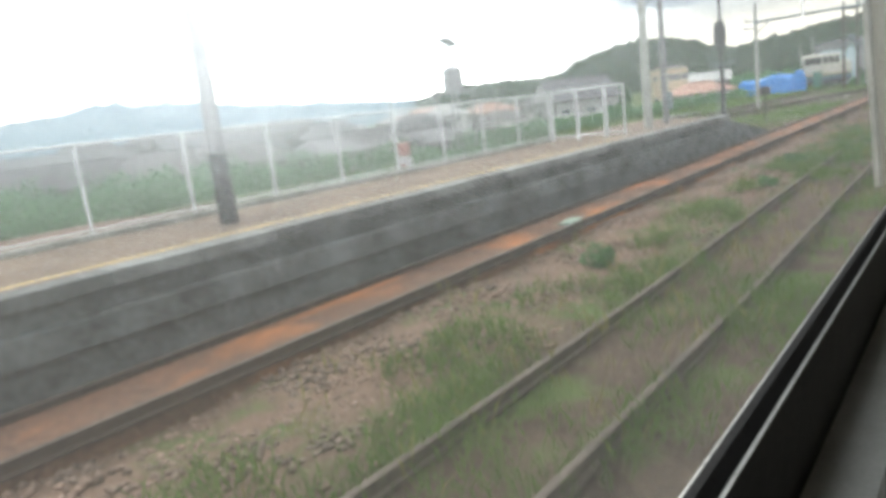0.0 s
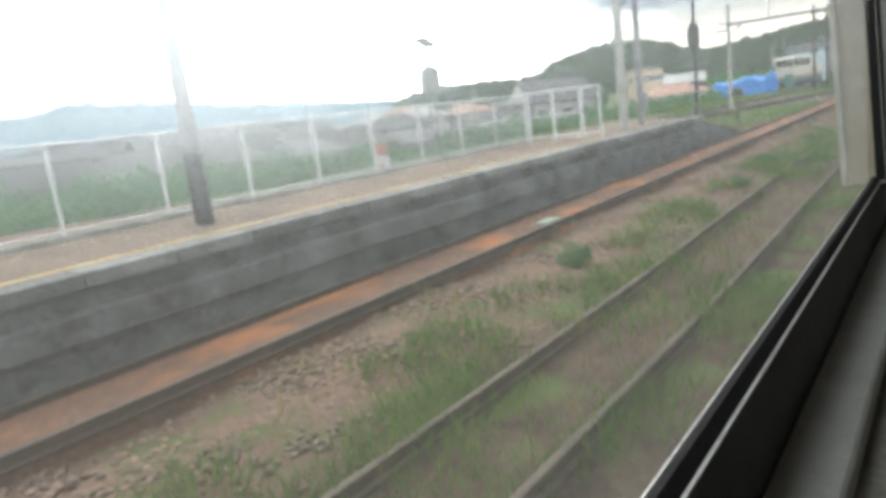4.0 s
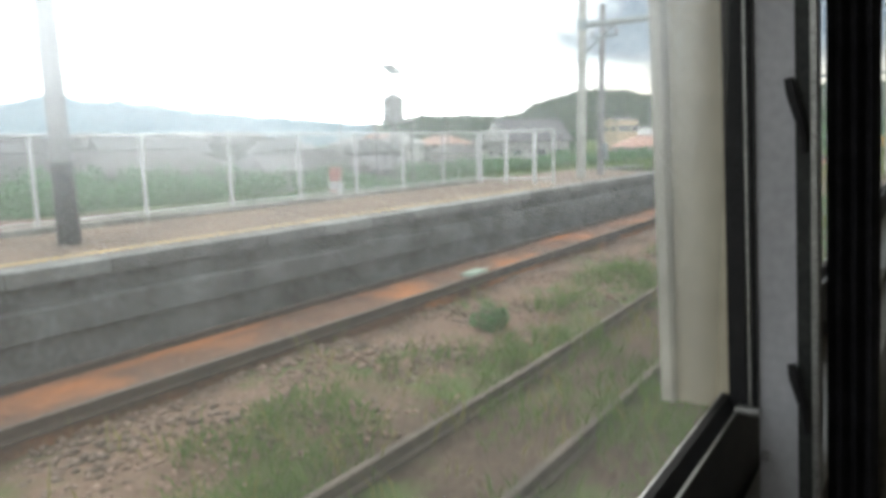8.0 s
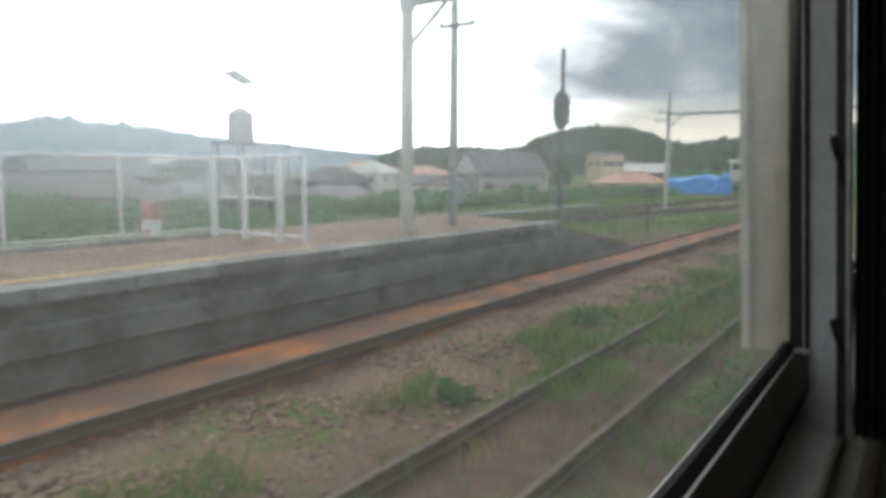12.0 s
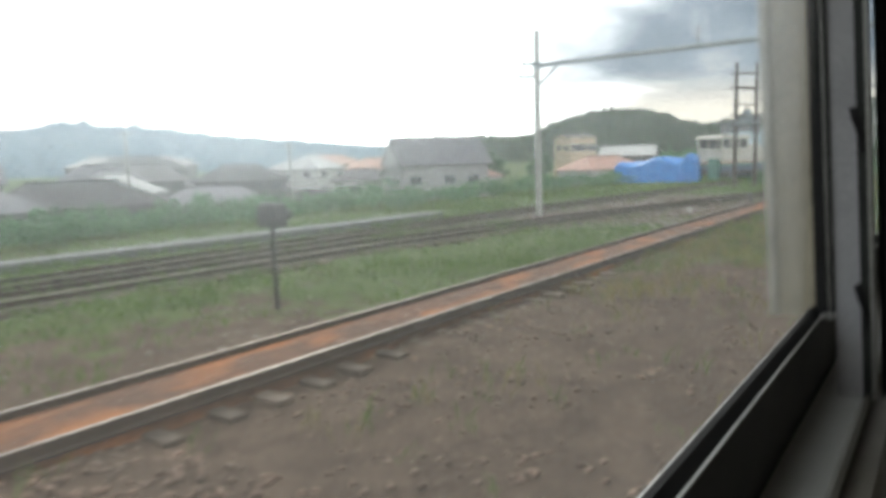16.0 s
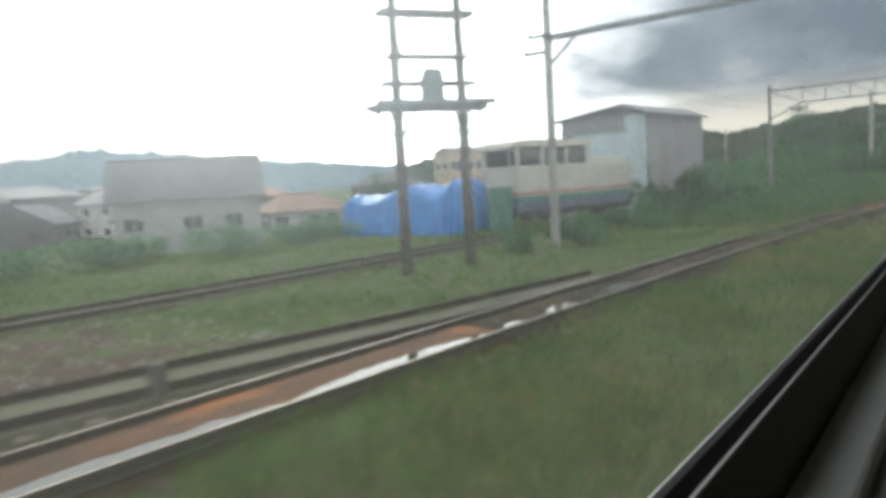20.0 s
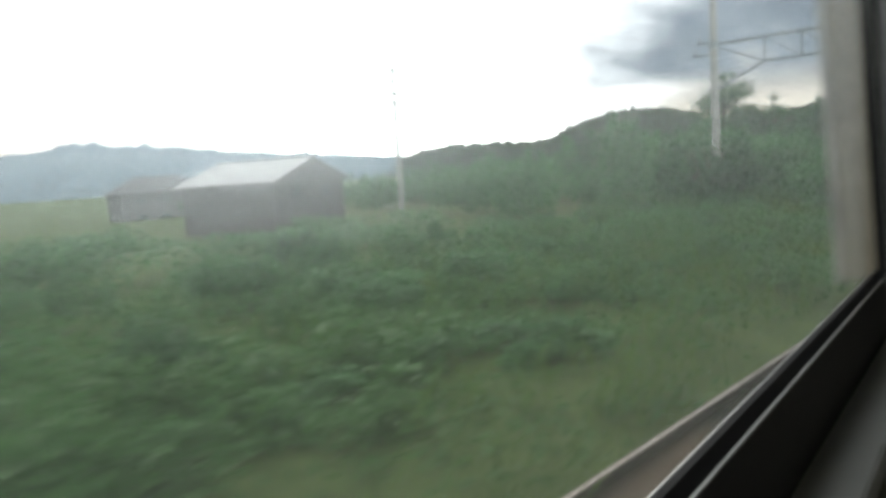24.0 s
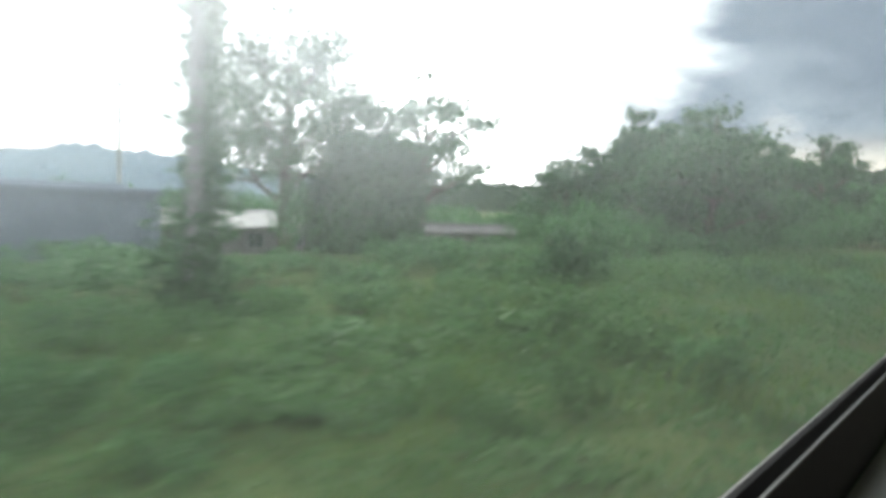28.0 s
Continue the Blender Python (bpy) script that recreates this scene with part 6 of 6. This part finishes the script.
tufts = np.repeat(yard, 5, 0) + gr.normal(size=(len(yard) * 5, 3)) * np.array([0.1, 0.1, 0])
stuff("yard_grass", blade_quads(tufts, np.full(len(tufts), 0.2), 0.6, 0.016, gr), GRASS, "short green grass between the yard tracks", "grass")
# weeds: broad leaves on low mounds
wc = scatter(9000, 100, 258, 1.6, 13.5, gr, lambda x, y: np.where((x < 150) & (y < siding_y(x) + 0.4), 0.0, 0.55 + 0.45 * patchy(x, y, 0.45, 5.0)))
hump = 0.18 + 0.45 * patchy(wc[:, 0], wc[:, 1], 0.9, 2.0) + 0.25 * smooth(4, 9, wc[:, 1])
lv = np.repeat(wc, 40, 0)
hh = np.repeat(hump, 40)
lv = lv + gr.normal(size=lv.shape) * np.array([0.28, 0.28, 0.0])
lv[:, 2] += hh * np.sqrt(gr.random(len(lv)))
stuff("weed_cover", leaf_quads(lv, np.full(len(lv), 0.058), 0.55, gr), LEAF_Y, "rank green weeds and creepers covering the bank", "weeds")
wl = scatter(1500, 17.5, 36.5, 1.2, 5.2, gr, lambda x, y: smooth(0.15, 0.8, patchy(x, y, 0.7, 6.0)) * np.where(y < 1.7 + 0.11 * (x - 17.5), 1.0, 0.22) * (1 - smooth(33, 36.5, x)))
lv = np.repeat(wl, 34, 0) + gr.normal(size=(len(wl) * 34, 3)) * np.array([0.2, 0.2, 0.0])
lv[:, 2] += np.repeat(0.1 + 0.22 * patchy(wl[:, 0], wl[:, 1], 1.1, 1.0), 34) * np.sqrt(gr.random(len(lv)))
stuff("track_weeds", leaf_quads(lv, np.full(len(lv), 0.045), 0.55, gr), LEAF_Y, "fresh green weeds over the disused rails", "weeds")
tall = scatter(9000, 100, 258, 2.0, 12, gr, lambda x, y: np.where((x < 150) & (y < siding_y(x) + 0.4), 0.0, patchy(x, y, 0.6, 7.0)))
tufts = np.repeat(tall, 6, 0) + gr.normal(size=(len(tall) * 6, 3)) * np.array([0.1, 0.1, 0])
stuff("tall_grass", blade_quads(tufts, np.full(len(tufts), 0.55), 0.4, 0.014, gr), GRASS, "tall green grass among the weeds", "grass")


def stones(name, pts, size, material, label):
    """Angular ballast stones: squashed octahedra."""
    n = len(pts)
    o = np.array([[1, 0, 0], [0, 1, 0], [-1, 0, 0], [0, -1, 0], [0, 0, 0.75], [0, 0, -0.75]], float)
    ang = gr.random(n) * 6.283
    c, s = np.cos(ang), np.sin(ang)
    v = np.repeat(o[None], n, 0) * (size * (0.5 + gr.random((n, 6, 1))))
    v = np.stack([v[..., 0] * c[:, None] - v[..., 1] * s[:, None], v[..., 0] * s[:, None] + v[..., 1] * c[:, None], v[..., 2]], -1) + pts[:, None, :]
    tri = np.array([[0, 1, 4], [1, 2, 4], [2, 3, 4], [3, 0, 4], [1, 0, 5], [2, 1, 5], [3, 2, 5], [0, 3, 5]])
    f = (tri[None] + (np.arange(n) * 6)[:, None, None]).reshape(-1)
    me = bpy.data.meshes.new(name)
    me.vertices.add(6 * n)
    me.vertices.foreach_set("co", v.astype(np.float32).ravel())
    me.loops.add(24 * n)
    me.loops.foreach_set("vertex_index", f.astype(np.int32))
    me.polygons.add(8 * n)
    me.polygons.foreach_set("loop_start", np.arange(0, 24 * n, 3, dtype=np.int32))
    me.polygons.foreach_set("loop_total", np.full(8 * n, 3, np.int32))
    me.update(calc_edges=True)
    me.materials.append(material)
    tagged(new(name, me), label, "gravel", kind="stuff")


st = scatter(14000, -8, 36, 3.2, 6.15, gr, lambda x, y: smooth(3.4, 5.0, y) * 0.9 * np.where(x > 26, 0.5, 1))
stones("ballast_gravel", st, 0.05, STONES, "reddish brown ballast stones beside the loop line")
st = scatter(9000, 101, 113, 3.2, 6.2, gr, lambda x, y: np.where((y > siding_y(x) - 1.0) & (y < siding_y(x) - 0.12), np.exp(-((x - 108.5) / 2.4) ** 2), 0.0))
st[:, 2] = -0.1
stones("rusty_gravel", st, 0.05, RUST, "rust-orange stones on the dark ballast")
st = scatter(7000, 28, 100, 1.0, 6.2, gr, lambda x, y: 0.25 + 0.5 * patchy(x, y, 0.9, 4.0) * (x < 52))
stones("scattered_gravel", st, 0.045, STONES, "scattered stones on bare earth")
st = scatter(9000, 30, 92, 7.6, 17, gr, lambda x, y: 0.05 + 0.8 * np.where((x > 54) & (x < 79), 1, 0.06))
stones("yard_gravel", st, 0.055, STONES_G, "grey-brown yard gravel between the tracks")

# ---- the train's window side ----
# cross-section of the sill, metres left of and above the traveller's eye
EYE_Z = 2.253
# car length and pillar offsets chosen so pillars fall where the camera needs one
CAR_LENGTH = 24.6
PILLARS = (2.6, 9.62, 12.5, 17.55)  # window ends in a carriage, picked to fit the camera's view along its path
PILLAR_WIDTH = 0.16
CURTAIN = mat("dark_curtain_cloth", (0.018, 0.018, 0.021), (0.010, 0.010, 0.012), 30, 0.9, 0.3, spec=0.1)
REVEAL = mat("cream_reveal_paint", (0.44, 0.40, 0.31), (0.38, 0.34, 0.26), 2.5, 0.55, 0.08, vary=0.1, stain=((0.24, 0.17, 0.10), 5.0, (1, 1, 0.2), 0.45))
LINING = mat("grey_pillar_lining", (0.40, 0.40, 0.42), (0.34, 0.34, 0.36), 9, 0.5, 0.06, vary=0.08)


def streak_mat():
    m = bpy.data.materials.new("pale_streak")
    m.use_nodes = True
    n = m.node_tree.nodes
    n.clear()
    out, t = n.new("ShaderNodeOutputMaterial"), n.new("ShaderNodeBsdfTranslucent")
    t.inputs[0].default_value = (0.9, 0.92, 0.94, 1)
    m.node_tree.links.new(t.outputs[0], out.inputs[0])
    return m


STREAK = streak_mat()


def carriage(x0):
    t = thing("train_carriage", "train carriage with dusty windows, dark window frames and a grey sill", "train carriage", "train carriages", at=(x0, 0, EYE_Z))
    L = CAR_LENGTH - 0.004

    def bar(name, sec, material, label="", parent=None, a=0.0, b=L):
        return part(name, Solid().sweep([(a, 0, 0), (b, 0, 0)], sec), material, parent or t, label)

    bar("window_sill", [(0.146, -0.60), (0.236, -0.60), (0.236, -0.54), (0.152, -0.54), (0.146, -0.546)], SILL, "smooth grey laminate sill")
    bar("lower_frame", [(0.236, -0.60), (0.262, -0.60), (0.262, -0.372), (0.240, -0.366), (0.236, -0.372)], TRIM_DK, "dark window frame rail")
    bar("frame_edge", [(0.2345, -0.368), (0.2385, -0.368), (0.2385, -0.3645), (0.2345, -0.3645)], ALU, "thin bright metal edge")
    bar("gasket", [(0.240, -0.366), (0.262, -0.372), (0.262, -0.352), (0.2575, -0.347), (0.250, -0.349)], RUBBER, "black rubber gasket")
    bar("outer_edge", [(0.2582, -0.3485), (0.2606, -0.3485), (0.2606, -0.3464), (0.2582, -0.3464)], ALU, "thin bright outer trim")
    ends = [p for p in PILLARS]
    starts = [0.0] + [p + PILLAR_WIDTH for p in PILLARS]
    for a, b in zip(starts, ends + [L]):
        g = part("window_pane", Solid().sweep([(a + 0.002, 0, 0), (b - 0.002, 0, 0)], [(0.2645, -0.36), (0.2685, -0.36), (0.2685, 1.12), (0.2645, 1.12)]), GLASS, t, "dust-filmed window glass")
        g.visible_shadow = False
        g.data.materials.append(GLASS_IN)
        for face in g.data.polygons:
            face.material_index = 0 if face.normal.y > 0.5 else 1  # the outer face scatters more, so the veil fits the camera's view

    def upright(name, y0, y1, xa, xb, material, parent, label="", za=-0.372, zb=1.10, k=0.06, c=0.0):
        """A standing strip, leaned outwards to fit the camera's view; c rounds its inner edge."""
        sec = [(xa, y1), (xb, y1), (xb, y0), (xa + c, y0), (xa, y0 + c)] if c else [(xa, y1), (xb, y1), (xb, y0), (xa, y0)]
        m = len(sec)
        v = [(x, y + k * z, z) for z in (za, zb) for x, y in sec]
        f = [tuple(range(m)), tuple(range(2 * m - 1, m - 1, -1))] + [(i, (i + 1) % m, m + (i + 1) % m, m + i) for i in range(m)]
        return part(name, Solid().add(v, f), material, parent, label)

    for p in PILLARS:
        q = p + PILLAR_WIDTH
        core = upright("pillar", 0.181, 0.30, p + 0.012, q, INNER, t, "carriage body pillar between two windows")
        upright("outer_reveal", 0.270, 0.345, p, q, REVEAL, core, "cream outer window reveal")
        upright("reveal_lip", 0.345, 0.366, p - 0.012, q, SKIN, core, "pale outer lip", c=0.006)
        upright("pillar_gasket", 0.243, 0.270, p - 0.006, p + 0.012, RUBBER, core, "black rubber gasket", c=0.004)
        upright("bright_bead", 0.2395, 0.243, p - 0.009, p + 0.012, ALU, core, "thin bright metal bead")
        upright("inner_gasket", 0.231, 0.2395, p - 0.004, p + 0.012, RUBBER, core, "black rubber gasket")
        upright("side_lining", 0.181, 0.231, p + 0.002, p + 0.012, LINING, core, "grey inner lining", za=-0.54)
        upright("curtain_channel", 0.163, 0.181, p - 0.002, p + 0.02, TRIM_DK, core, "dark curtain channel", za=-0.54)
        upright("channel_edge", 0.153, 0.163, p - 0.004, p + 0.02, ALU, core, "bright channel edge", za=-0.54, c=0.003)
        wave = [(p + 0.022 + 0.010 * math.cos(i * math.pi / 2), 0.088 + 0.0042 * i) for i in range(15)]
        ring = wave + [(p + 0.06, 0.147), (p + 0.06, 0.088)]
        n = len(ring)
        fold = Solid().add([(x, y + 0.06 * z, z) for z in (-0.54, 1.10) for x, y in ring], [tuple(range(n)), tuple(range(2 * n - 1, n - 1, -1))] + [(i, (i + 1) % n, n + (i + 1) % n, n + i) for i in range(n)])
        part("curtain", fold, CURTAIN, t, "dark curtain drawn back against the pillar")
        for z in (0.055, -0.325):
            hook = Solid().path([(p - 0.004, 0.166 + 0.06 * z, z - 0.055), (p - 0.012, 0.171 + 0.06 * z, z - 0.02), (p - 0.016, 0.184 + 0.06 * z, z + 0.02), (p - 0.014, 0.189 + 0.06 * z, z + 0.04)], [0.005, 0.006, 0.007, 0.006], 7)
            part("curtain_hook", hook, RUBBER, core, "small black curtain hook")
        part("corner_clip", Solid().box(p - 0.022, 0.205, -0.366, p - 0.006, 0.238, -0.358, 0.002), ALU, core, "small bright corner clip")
        # translucent streaks stand in for bright marks seen in the panes
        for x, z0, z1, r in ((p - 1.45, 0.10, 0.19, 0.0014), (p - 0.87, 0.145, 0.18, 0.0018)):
            part("pale_streak", Solid().path([(x + 0.001, 0.2637, z0), (x, 0.2637, z0 * 0.6 + z1 * 0.4), (x - 0.001, 0.2637, z1)], [r, r * 0.8, r * 0.4], 6), STREAK, core, "pale upright streak on the pane")
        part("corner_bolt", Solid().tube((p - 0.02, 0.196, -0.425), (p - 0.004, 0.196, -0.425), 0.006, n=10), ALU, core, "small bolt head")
    bar("lower_wall", [(0.10, -1.10), (0.146, -1.10), (0.146, -0.60), (0.10, -0.60)], INNER)
    bar("outer_skin", [(0.262, -1.25), (0.30, -1.25), (0.30, -0.43), (0.272, -0.39), (0.262, -0.39)], SKIN)
    bar("window_header", [(0.2, 1.1), (0.40, 1.1), (0.40, 1.25), (0.2, 1.25)], INNER)
    bar("roof", [(-2.65, 1.25), (0.30, 1.25), (0.05, 1.5), (-1.15, 1.62), (-2.4, 1.5)], SKIN)
    bar("far_wall", [(-2.65, -1.25), (-2.55, -1.25), (-2.55, 1.25), (-2.65, 1.25)], INNER)
    bar("floor", [(-2.65, -1.25), (0.262, -1.25), (0.262, -1.10), (-2.65, -1.10)], INNER)
    return t


# cars line the camera's whole path, keeping the sill in its view
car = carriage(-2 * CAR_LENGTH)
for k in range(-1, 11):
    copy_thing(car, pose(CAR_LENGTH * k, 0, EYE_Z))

# ---- sleepers ----
add_sleepers(loop_track, LOOP, 28, 48, 0.66, -0.235)
add_sleepers(loop_track, LOOP, 48, 95, 0.66, -0.255)
add_sleepers(yard_track, YARD, 24, 85, 0.75, -0.2)
